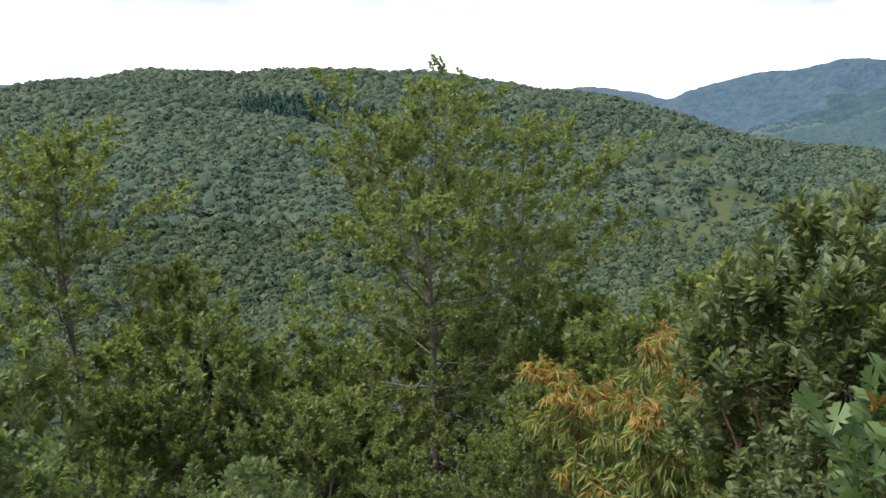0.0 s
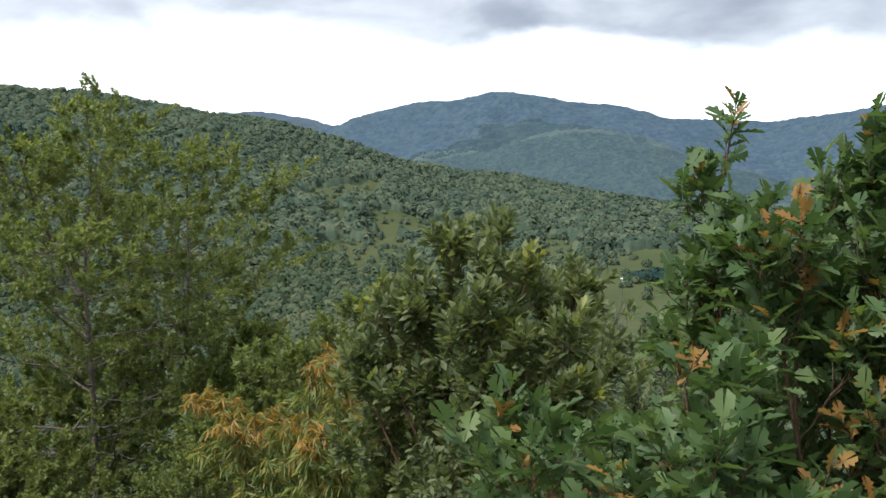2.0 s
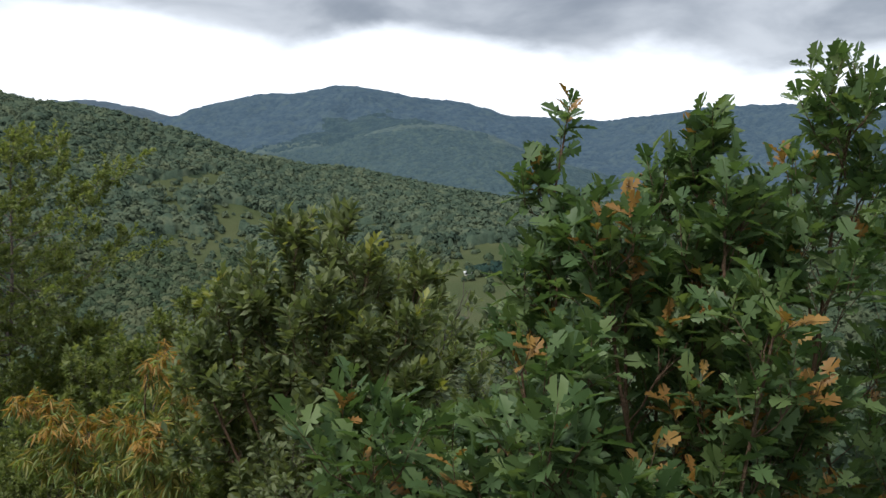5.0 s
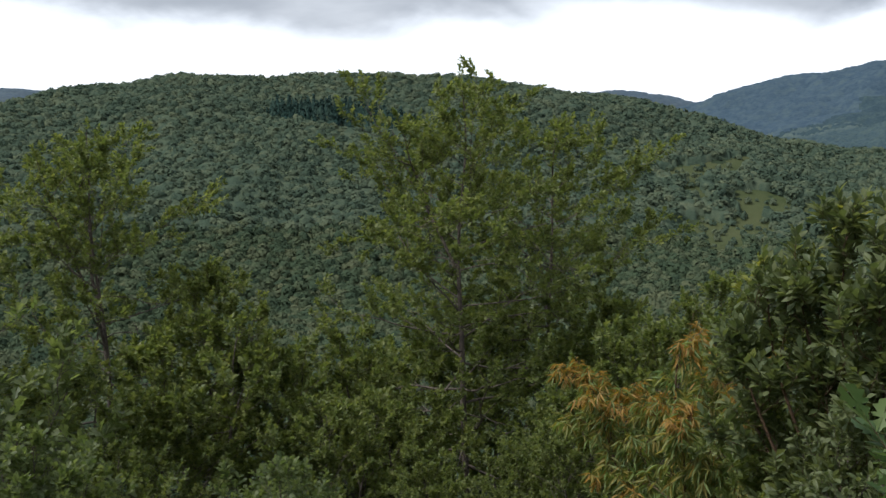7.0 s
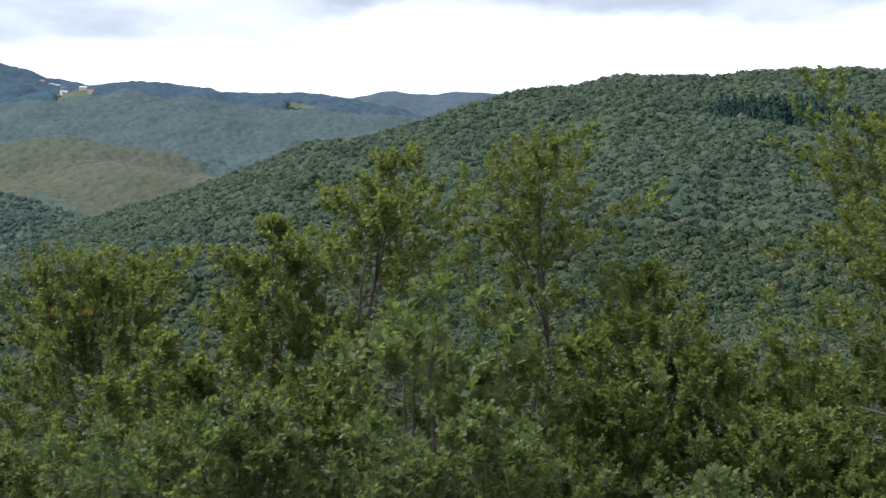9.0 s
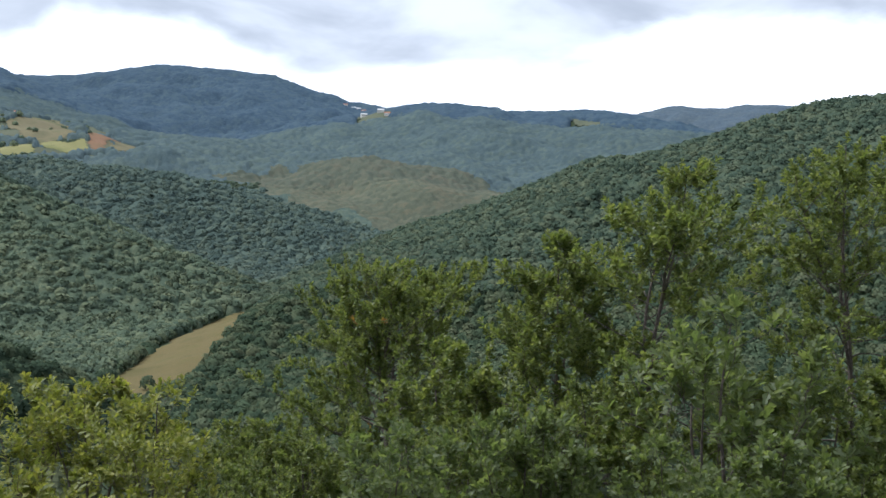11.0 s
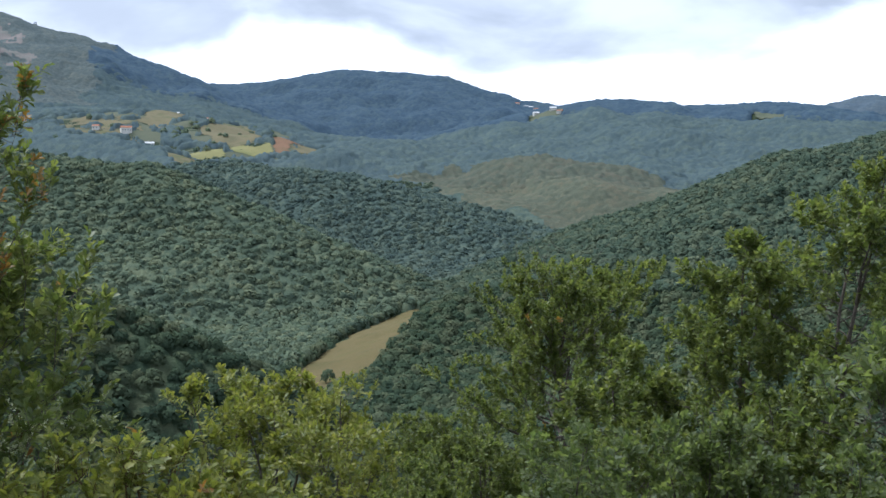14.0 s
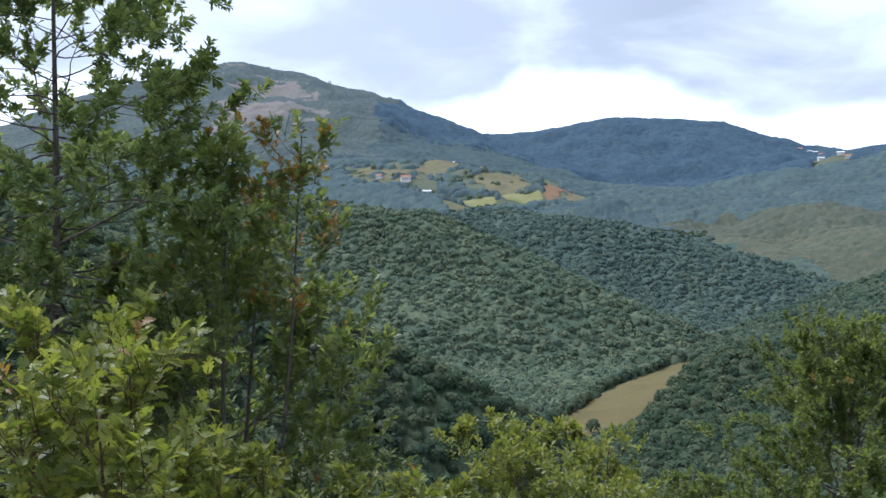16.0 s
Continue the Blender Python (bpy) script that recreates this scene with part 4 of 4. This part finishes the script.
def skeleton(seed, height, radius, profile, limbs, top_lean=(0, 0), rise=(5, 50), stems=1, fan=0.16, curl=0.06, density=5.2, shoot=0.34, upright=0.75, bough=0.5, forks=0, tuft=0.65):
    """Trunk, limbs, boughs and upright leafy shoots. profile: height fraction and reach of the limbs in metres. Returns the wood and each shoot's foot, direction, length and whether it ends a bough."""
    rng = np.random.default_rng(seed)
    verts, faces, at, way, size, last = [], [], [], [], [], []
    hs, rs = [p[0] for p in profile], [p[1] for p in profile]

    def along(pts, g):
        k = g * (len(pts) - 1)
        b = min(int(k), len(pts) - 2)
        return pts[b] + (pts[b + 1] - pts[b]) * (k - b), unit(pts[b + 1] - pts[b])

    def bend(p, d, length, steps, wander, lift):
        pts = [p]
        for _ in range(steps):
            d = unit(d + rng.normal(0, wander, 3) + (0, 0, lift))
            pts.append(pts[-1] + d * length / steps)
        return pts

    def sprout(pts, g0, length, r):
        """Leafy shoots along a bough, and one at its end."""
        n = max(2, int(length * (1 - g0) * density + rng.uniform(0, 1)))
        for c in range(n + 1):
            q, d = along(pts, 1.0 if c == n else g0 + (1 - g0) * (c + rng.uniform(0, 1)) / n)
            axis = unit(0.55 * d + upright * np.array([0, 0, 1]) + rng.normal(0, 0.36, 3))
            s = shoot * rng.uniform(0.6, 1.35)
            if (q + axis * s)[2] > height + 0.04:
                continue
            tube([q, q + axis * s], [r, 0.0015], 3, verts, faces)
            at.append(q)
            way.append(axis)
            size.append(s)
            last.append(c == n)

    def limb(p, a, e, reach, r0, lift):
        d = np.array([math.cos(a) * math.cos(e), math.sin(a) * math.cos(e), math.sin(e)])
        pts = bend(p, d, reach, 7, 0.15, lift)
        tube(pts, [r0 * (1 - 0.85 * j / 7) for j in range(8)], 5, verts, faces)
        n = max(2, int(round(reach * 1.9 * bough / 0.5 * (4.2 / density if density < 4.2 else 1))))
        n = min(n, 9)
        for j in range(n):
            g = 0.22 + 0.74 * (j + rng.uniform(0, 1)) / n
            q, d = along(pts, g)
            turn = (1 if j % 2 else -1) * radians(rng.uniform(28, 75))
            c, s = math.cos(turn), math.sin(turn)
            sd = unit(np.array([d[0] * c - d[1] * s, d[0] * s + d[1] * c, d[2] * 0.6 + rng.normal(0.05, 0.22)]))
            length = bough * reach * (1.15 - 0.75 * g) * rng.uniform(0.6, 1.3) + 0.6 * shoot
            tw = bend(q, sd, length, 4, 0.2, lift + 0.03)
            tube(tw, [r0 * 0.4 + 0.002, r0 * 0.3 + 0.002, r0 * 0.2 + 0.002, 0.004, 0.002], 3, verts, faces)
            sprout(tw, 1 - 0.8 * tuft, length / tuft, 0.003)
        sprout(pts, 1 - 0.5 * tuft, reach, 0.003)

    trunks = []
    for s in range(stems):
        short = 1.0 if s == 0 else rng.uniform(0.72, 0.97)
        out = rng.uniform(0, 2 * math.pi) if stems < 3 else s * 2.1 + rng.uniform(0, 0.6)
        off = 0.0 if stems == 1 else fan * height
        if s == 0 and stems > 2:
            off = 0.0
        if stems > 7:
            # a dome of many stems, the outer ones shorter
            k = math.sqrt(s / stems)
            off, short = off * k * 1.3, 1 - 0.4 * k * k * rng.uniform(0.6, 1.1)
        pts, n = [], 14
        for i in range(n):
            f = i / (n - 1)
            wob = 0.02 * height * np.array([math.sin(5.2 * f + seed + s) + 0.4 * math.sin(13 * f + 3 * seed), math.cos(4.1 * f + 2 * seed), 0]) * f
            spreadv = np.array([math.cos(out), math.sin(out), 0]) * off * f
            pts.append(np.array([top_lean[0] * f * f, top_lean[1] * f * f, (height - 0.8 * shoot) * f * short]) + wob + spreadv)
        trunks.append(pts)
        tube(pts, [radius * (1 - 0.94 * (i / (n - 1)) ** 0.8) + 0.003 for i in range(n)], 8, verts, faces)
        sprout(pts, 0.82, height * 0.9, 0.003)
    # a forked top: leaders that rise beside the trunk
    for k in range(forks):
        p, _ = along(trunks[0], rng.uniform(0.5, 0.72))
        a = k * 2.39996 + seed
        goal = height * rng.uniform(0.8, 0.97) - p[2]
        pts = bend(p, unit(np.array([math.cos(a) * 0.6, math.sin(a) * 0.6, 1.0])), goal * 1.05, 8, 0.1, 0.12)
        tube(pts, [radius * 0.4 * (1 - 0.9 * j / 8) + 0.003 for j in range(9)], 6, verts, faces)
        sprout(pts, 0.45, goal, 0.003)
        for j in range(6):
            q, _ = along(pts, 0.3 + 0.62 * j / 6)
            limb(q, j * 2.4 + k, radians(rng.uniform(15, 50)), goal * rng.uniform(0.2, 0.42) * (1.1 - j / 8), radius * 0.15, 0.06)
    for i in range(limbs):
        f = hs[0] + (0.96 - hs[0]) * ((i + rng.uniform(0, 0.9)) / limbs) ** 0.9
        p, _ = along(trunks[i % stems], f)
        reach = np.interp(f, hs, rs) * rng.choice([rng.uniform(0.45, 0.8), rng.uniform(0.8, 1.2)])
        e = radians(np.interp(f, (hs[0], hs[-1]), rise) + rng.uniform(-14, 14))
        limb(p, i * 2.39996 + rng.uniform(-0.5, 0.5), e, reach, max(radius * (1 - f) * 0.42, 0.004), curl)
    return np.array(verts), faces, np.array(at), np.array(way), np.array(size), np.array(last)


def make_tree(name, seed, label, category="tree", height=10.0, radius=0.14, profile=((0.3, 2.0), (0.6, 2.6), (1.0, 0.4)), limbs=26, leaf="kite", leaf_size=0.125, leaves=22,
              mat="oak_leaf", bark="bark", spread=0.28, up=0.0, droop=0.15, open_=0.85, tip=None, crest=False, singles=0, **more):
    """A tree or shrub with its foot at the origin: trunk with limbs, and a crown of single leaves set round its shoots."""
    verts, faces, at, way, size, last = skeleton(seed, height, radius, profile, limbs, **more)
    rng = np.random.default_rng(seed + 500)
    root = new(name)
    root.empty_display_size = 0.3
    tagged(root, label, category)
    child("trunk", mesh_from("trunk", verts, faces, M[bark]), root)
    n = len(at)
    s = np.tile((np.arange(leaves) + 0.5) / leaves, n) ** 0.75
    A, W, S = np.repeat(at, leaves, 0), np.repeat(way, leaves, 0), np.repeat(size, leaves)
    turn = np.tile(np.arange(leaves) * 2.39996, n) + np.repeat(rng.uniform(0, 6.28, n), leaves)
    u = np.cross(W, rng.normal(size=(n, 3)).repeat(leaves, 0))
    u /= np.linalg.norm(u, axis=1)[:, None] + 1e-9
    out = u * np.cos(turn)[:, None] + np.cross(W, u) * np.sin(turn)[:, None]
    A = A + W * (S * (0.05 + 0.95 * s))[:, None]
    W = W * (0.25 + 0.75 * s)[:, None] + out * (open_ * (1.15 - 0.6 * s))[:, None]
    W /= np.linalg.norm(W, axis=1)[:, None]
    if tip:
        grown = (last | (tip[1] > 0.7) & (rng.uniform(0, 1, n) < 0.35)) & (rng.uniform(0, 1, n) < tip[1])
        k = np.repeat(grown, leaves) & (rng.uniform(0, 1, len(A)) < 0.35 + 0.6 * s)
        if crest:
            # only the leaves on top of each tuft have turned
            tops = np.array([A[:, 2][np.hypot(A[:, 0] - px, A[:, 1] - py) < 0.22].max() for px, py in at[:, :2]])
            k = (np.repeat(tops, leaves) - A[:, 2] < 0.26 * rng.uniform(0.3, 1.6, len(A))) & (rng.uniform(0, 1, len(A)) < 0.8)
        child("new_growth", leaf_mesh("new_growth", rng, A[k], W[k], leaf_size * 0.85, leaf, M[tip[0]], spread, up, droop=droop), root, tip[2])["kind"] = "stuff"
        A, W = A[~k], W[~k]
    if singles:
        # the largest leaves, each a piece of its own
        v, tri = leaf_shape(leaf, droop=droop)
        shared = mesh_from("leaf", v, tri, M[mat])
        pick = rng.choice(len(A), singles, replace=False)
        d, sd, t = leaf_frames(rng, W[pick], spread, up)
        for q, x, y, z, k in zip(A[pick], d, sd, t, leaf_size * rng.uniform(0.9, 1.3, singles)):
            ob = child("leaf", shared, root)
            ob.matrix_local = Matrix(((*(k * np.array([x[0], y[0], z[0]])), q[0]), (*(k * np.array([x[1], y[1], z[1]])), q[1]), (*(k * np.array([x[2], y[2], z[2]])), q[2]), (0, 0, 0, 1)))
        A, W = np.delete(A, pick, 0), np.delete(W, pick, 0)
    child("crown", leaf_mesh("crown", rng, A, W, leaf_size, leaf, M[mat], spread, up, droop=droop), root)["kind"] = "stuff"
    return root


def stand(ob, az, d, turn=0.0, sink=0.15):
    x, y = polar(az, d)
    ob.matrix_basis = pose(x, y, ground_z(x, y) - sink, 0, 0, turn)
    return ob


def top_height(az, d, el):
    """How tall a tree must be at that place to rise to that elevation."""
    return EYE + d * math.tan(radians(el)) - ground_z(*polar(az, d)) + 0.15


OAK = "tall open-crowned oak with yellow-green leaves on the slope"
stand(make_tree("oak_tree", 3, OAK, height=top_height(1.2, 25, 5.8), radius=0.13, profile=((0.15, 3.6), (0.45, 4.8), (0.7, 4.2), (0.8, 1.9), (0.9, 1.0), (1.0, 0.3)),
                limbs=52, forks=1, rise=(-4, 34), curl=0.01, upright=0.35, top_lean=(-0.4, 0)), 0.3, 25)
stand(make_tree("oak_tree", 8, "oak with a dark trunk behind a taller oak", height=top_height(-5.5, 27.5, 3.2), radius=0.13,
                profile=((0.2, 3.0), (0.45, 3.6), (0.75, 3.3), (0.88, 1.9), (1.0, 0.3)), limbs=46, forks=1, rise=(-4, 34), curl=0.01, upright=0.35), -5.0, 27.5)
stand(make_tree("oak_tree", 15, "slender oak with a thin open top", height=top_height(19.6, 25, 2.7), radius=0.12,
                profile=((0.15, 3.3), (0.5, 3.7), (0.75, 2.7), (0.9, 1.3), (1.0, 0.2)), limbs=44, forks=2, rise=(0, 40), curl=0.02, upright=0.45, top_lean=(-0.9, 0.3)), 21.0, 25)
stand(make_tree("oak_tree", 22, "slim oak with a bent trunk and upright limbs", height=top_height(30.8, 20, 1.1), radius=0.1,
                profile=((0.15, 2.6), (0.5, 2.9), (0.75, 2.0), (0.9, 1.0), (1.0, 0.2)), limbs=40, forks=2, rise=(0, 45), curl=0.03, upright=0.45, top_lean=(0.7, 0.2)), 33.0, 20)
stand(make_tree("oak_tree", 27, "thin young oak with a narrow crown", height=top_height(38.2, 20, -3.0), radius=0.08,
                profile=((0.15, 2.0), (0.55, 2.1), (0.8, 1.3), (1.0, 0.3)), limbs=44, forks=1), 38.2, 20.2)
stand(make_tree("oak_tree", 31, "broad round-crowned oak standing apart", height=top_height(48.2, 30, -4.8), radius=0.13,
                profile=((0.2, 3.6), (0.5, 4.4), (0.75, 3.2), (0.9, 2.0), (1.0, 0.8)), limbs=64, forks=3, tip=("rust_leaf", 0.006, "a few orange-red leaves")), 48.3, 30)
stand(make_tree("willow_shrub", 52, "bushy willow with drooping leaves turned orange at the tips", "shrub", height=top_height(-15, 10.5, -9.6), radius=0.045,
                profile=((0.3, 0.9), (0.6, 1.0), (0.85, 0.6), (1.0, 0.2)), limbs=46, tuft=1.0, leaf="slim", leaf_size=0.155, leaves=18, density=12, shoot=0.2, mat="willow_leaf", up=-0.95, spread=0.28,
                droop=0.35, open_=0.7, tip=("amber_leaf", 0.8, "orange-tinted new leaves"), crest=True, stems=7, fan=0.36, bark="twig", curl=-0.02, rise=(30, 60), upright=0.2), -12.3, 10.5)
stand(make_tree("oak_bush", 63, "round dark-green bush with upright shoots", "bush", height=top_height(-24, 7.6, -1.6), radius=0.035,
                profile=((0.2, 0.6), (0.6, 0.6), (0.85, 0.42), (1.0, 0.06)), limbs=170, leaf="lance", leaf_size=0.11, leaves=16, density=11, shoot=0.2, mat="dark_leaf", stems=14, fan=0.26, bark="twig",
                rise=(15, 60), upright=0.9, tip=("young_leaf", 0.35, "fresh light-green shoots")), -23.8, 7.6)
NEAR = dict(radius=0.022, leaf="lobed", leaf_size=0.125, leaves=7, density=9, shoot=0.18, mat="near_leaf", bark="twig", rise=(15, 60), open_=1.0, tip=("rust_leaf", 0.26, "rusty-orange young shoots"), singles=60)
LABEL = "young oak with lobed leaves and rusty new shoots"
stand(make_tree("near_oak", 71, LABEL, height=top_height(-38, 4.3, 4.8), profile=((0.05, 0.2), (0.4, 0.24), (0.7, 0.18), (0.85, 0.1), (1.0, 0.05)), limbs=22, stems=2, fan=0.03, **NEAR), -38.3, 4.3)
stand(make_tree("near_oak", 74, LABEL, height=top_height(-46.5, 4.0, 1.6), profile=((0.05, 0.6), (0.4, 0.6), (0.7, 0.35), (1.0, 0.06)), limbs=44, stems=5, fan=0.15, **NEAR), -47.5, 4.0)
stand(make_tree("near_oak", 77, LABEL, height=top_height(-50, 4.6, 6.6), profile=((0.05, 0.6), (0.4, 0.8), (0.7, 0.6), (1.0, 0.1)), limbs=32, stems=2, fan=0.1, **NEAR), -49.8, 4.6)
stand(make_tree("near_oak", 75, LABEL, height=top_height(-42.5, 5.0, 1.0), profile=((0.05, 0.8), (0.5, 0.8), (0.8, 0.4), (1.0, 0.1)), limbs=44, stems=3, fan=0.2, **NEAR), -43, 5.0)
stand(make_tree("near_oak", 79, LABEL, height=top_height(-34, 3.5, -9.0), profile=((0.05, 0.6), (0.4, 0.75), (0.8, 0.4), (1.0, 0.1)), limbs=40, stems=4, fan=0.26, **NEAR), -36.0, 3.5)
stand(make_tree("near_oak", 80, "low oak sprout with grey-green lobed leaves", height=top_height(-29, 3.6, -14), profile=((0.05, 0.4), (0.5, 0.45), (1.0, 0.15)), limbs=18, stems=3, fan=0.25, **NEAR), -32, 3.6)
stand(make_tree("near_oak", 83, LABEL, height=top_height(-56, 5.2, 5.0), profile=((0.05, 0.7), (0.4, 0.8), (0.7, 0.5), (1.0, 0.1)), limbs=38, stems=4, fan=0.16, **NEAR), -57, 5.2)
stand(make_tree("dark_oak", 81, "dark straight-trunked oak with layered limbs", height=top_height(93, 11, 21), radius=0.085,
                profile=((0.2, 1.8), (0.5, 2.0), (0.8, 1.8), (1.0, 0.5)), limbs=100, leaves=30, density=7, shoot=0.24, leaf="lance", leaf_size=0.1, mat="deep_leaf", rise=(-10, 18), curl=0.0, upright=0.55,
                top_lean=(-0.1, 0.3)), 94.8, 11)
stand(make_tree("oak_tree", 88, "leafy oak with a few high red-tipped shoots", height=top_height(82.5, 11, 5.3), radius=0.05,
                profile=((0.08, 1.9), (0.4, 2.2), (0.65, 1.3), (0.76, 0.5), (1.0, 0.12)), limbs=86, leaves=10, density=7, shoot=0.24, leaf="oak", leaf_size=0.13, stems=4, fan=0.17, rise=(10, 60),
                tip=("rust_leaf", 0.06, "reddish young leaves")), 85.6, 11)
stand(make_tree("oak_sapling", 90, "slender oak sapling with sparse reddish new leaves", height=top_height(81.2, 10.3, 5.8), radius=0.035,
                profile=((0.62, 0.35), (0.8, 0.9), (0.92, 0.5), (1.0, 0.15)), limbs=16, leaves=9, density=6, shoot=0.2, leaf="oak", leaf_size=0.11, rise=(25, 60), upright=0.8,
                top_lean=(0.25, 0.3), tip=("rust_leaf", 0.75, "reddish young leaves")), 82.6, 10.3)
stand(make_tree("flowering_shrub", 97, "shrub covered in small white blossom", "shrub", height=top_height(80.2, 10, -11.7), radius=0.025,
                profile=((0.1, 0.5), (0.5, 0.65), (1.0, 0.25)), limbs=24, leaf="oval", leaf_size=0.055, leaves=14, density=10, shoot=0.16, mat="pale_leaf", stems=3, bark="twig",
                tip=("white_flower", 0.95, "white blossom clusters")), 80.2, 10)

# growth that fills the slope: azimuth, distance, elevation of the top, kind
FILL = [
    (15.6, 24, -5.5, "slim"), (11.6, 12, -17.5, "pale"), (25.5, 11, -14.9, "pale"), (-14.4, 19, -6.4, "slim"), (-10.4, 20, -9.1, "round"), (-12.5, 14, -13.7, "round"),
    (-21.4, 8, -14.0, "round"), (-30.0, 9, -7.4, "dark"), (28.4, 15, -7.2, "pale"), (40.6, 12, -13.6, "pale"), (48.5, 10, -14.8, "pale"),
]
FILL += [
    (32.4, 11, -15.4, "pale"), (26.2, 11, -14.6, "pale"), (11.6, 9, -17.4, "pale"), (16.1, 22, -8.8, "round"), (6.6, 22, -10.2, "round"), (43.7, 22, -9.9, "round"),
    (35.2, 17, -11.8, "round"), (65.8, 22, -11.6, "yellow"), (61.6, 21, -12.0, "yellow"), (68.0, 24, -11.2, "yellow"), (55.9, 24, -14.1, "round"), (47.3, 12, -14.9, "pale"),
]
FILL += [
    (39.4, 12, -14.1, "pale"), (69.1, 7.5, -16.0, "sprout"), (75.5, 6.5, -14.3, "sprout"), (52.5, 18, -15.3, "round"), (62.3, 17, -14.6, "yellow"), (72.8, 7.2, -15.3, "sprout"),
    (77.7, 14, -12.0, "dark"), (54.0, 20, -14.4, "round"), (90.9, 6, -6.5, "sprout"), (84.0, 6.5, -13, "sprout"), (96, 7, -4, "sprout"),
]
FILL += [
    (17.9, 20, -13.2, "round"), (7.8, 19, -13.8, "round"), (-2.6, 19, -15.9, "round"), (24.2, 20, -10.8, "round"), (22.0, 14, -16.0, "round"), (-17, 12, -13, "round"),
    (-24, 6.5, -14, "dark"), (-1.5, 30, -7.5, "slim"), (3.5, 29, -8.5, "round"), (-9, 26, -8, "round"), (4, 21, -14, "round"), (-5.5, 21, -13, "round"), (12, 24, -11, "round"), (-6, 16, -15, "round"), (2, 16, -17, "round"), (57, 15, -17, "round"), (44, 16, -14.5, "round"), (-26, 11, -9, "round"), (-18.5, 14, -9, "round"),
]
KINDS = {
    "slim": ("oak_tree", "young oak with a narrow upright crown", "tree", 8.0, (101, 102), dict(radius=0.09, profile=((0.15, 1.8), (0.5, 2.0), (0.8, 1.2), (1.0, 0.3)), limbs=46, forks=1)),
    "round": ("oak_tree", "bushy low oak with a rounded leafy crown", "tree", 5.0, (111, 112, 113), dict(radius=0.07, profile=((0.1, 2.0), (0.45, 2.3), (0.8, 1.3), (1.0, 0.4)), limbs=44, stems=2, shoot=0.3, density=4.8)),
    "pale": ("oak_shrub", "leafy grey-green oak shrub below the taller trees", "shrub", 3.2, (121, 122, 123), dict(radius=0.035, profile=((0.1, 1.0), (0.5, 1.1), (0.8, 0.7), (1.0, 0.2)),
             limbs=30, leaf="oak", leaf_size=0.12, leaves=9, density=7, shoot=0.22, mat="pale_leaf", stems=4, fan=0.22, rise=(15, 65))),
    "yellow": ("young_oak", "low yellow-green young oak", "tree", 3.4, (131, 132), dict(radius=0.045, profile=((0.1, 1.2), (0.5, 1.4), (0.8, 0.9), (1.0, 0.3)),
               limbs=30, leaf="oak", leaf_size=0.12, leaves=9, density=6.5, shoot=0.24, mat="young_leaf", stems=3, fan=0.2, rise=(10, 55))),
    "sprout": ("young_oak", "leafy oak sprouts with light green lobed leaves", "tree", 2.2, (151, 152), dict(radius=0.025, profile=((0.05, 0.5), (0.4, 0.65), (0.75, 0.45), (1.0, 0.12)),
               limbs=30, leaf="lobed", leaf_size=0.085, leaves=9, density=10, shoot=0.18, mat="young_leaf", bark="twig", stems=4, fan=0.2, rise=(15, 60), open_=1.0, tip=("rust_leaf", 0.04, "a few rusty young leaves"))),
    "dark": ("dark_shrub", "dense dark-green shrub with small leaves", "shrub", 3.0, (141, 142), dict(radius=0.035, profile=((0.1, 0.9), (0.5, 1.1), (0.8, 0.8), (1.0, 0.3)),
             limbs=34, leaf="oval", leaf_size=0.085, leaves=11, density=8, shoot=0.2, mat="dark_leaf", stems=3, fan=0.2, rise=(10, 60))),
}


def fill_slope():
    first = {}
    for i, (az, d, el, kind) in enumerate(FILL):
        name, label, category, tall, seeds, how = KINDS[kind]
        seed = seeds[i % len(seeds)]
        k = max(top_height(az, d, el), 1.2) / tall
        x, y = polar(az, d)
        m = pose(x, y, ground_z(x, y) - 0.12, 0, 0, (i * 77) % 360)
        if seed not in first:
            first[seed] = make_tree(name, seed, label, category, height=tall, **how)
            tagged(first[seed], group="trees and shrubs on the slope")
            first[seed].matrix_basis = m @ Matrix.Diagonal((k, k, k, 1))
        else:
            first[seed].scale, old = (k, k, k), first[seed].scale.copy()
            copy_thing(first[seed], m)
            first[seed].scale = old


fill_slope()


def undergrowth():
    """Herbs and sprouts that cover the slope between the trunks."""
    rng = np.random.default_rng(9)
    n = 26000
    a, d = np.radians(rng.uniform(-70, 115, n)), 3.0 + 40 * rng.uniform(0, 1, n) ** 1.3
    x, y = -np.sin(a) * d, np.cos(a) * d
    tall = np.clip(0.5 + 0.4 * ripple(x, y, 5, 2), 0.1, 1.2) * np.clip(d / 9, 0.3, 1)
    at = np.stack([x, y, terrain(x, y) + tall * rng.uniform(0, 1, n)], -1)
    way = np.stack([rng.normal(0, 0.7, n), rng.normal(0, 0.7, n), np.full(n, 0.6)], -1)
    ob = new("undergrowth", leaf_mesh("undergrowth", rng, at, way, 0.22, "kite", M["oak_leaf"]))
    tagged(ob, "low green herbs and sprouts on the slope", "undergrowth", kind="stuff")


undergrowth()
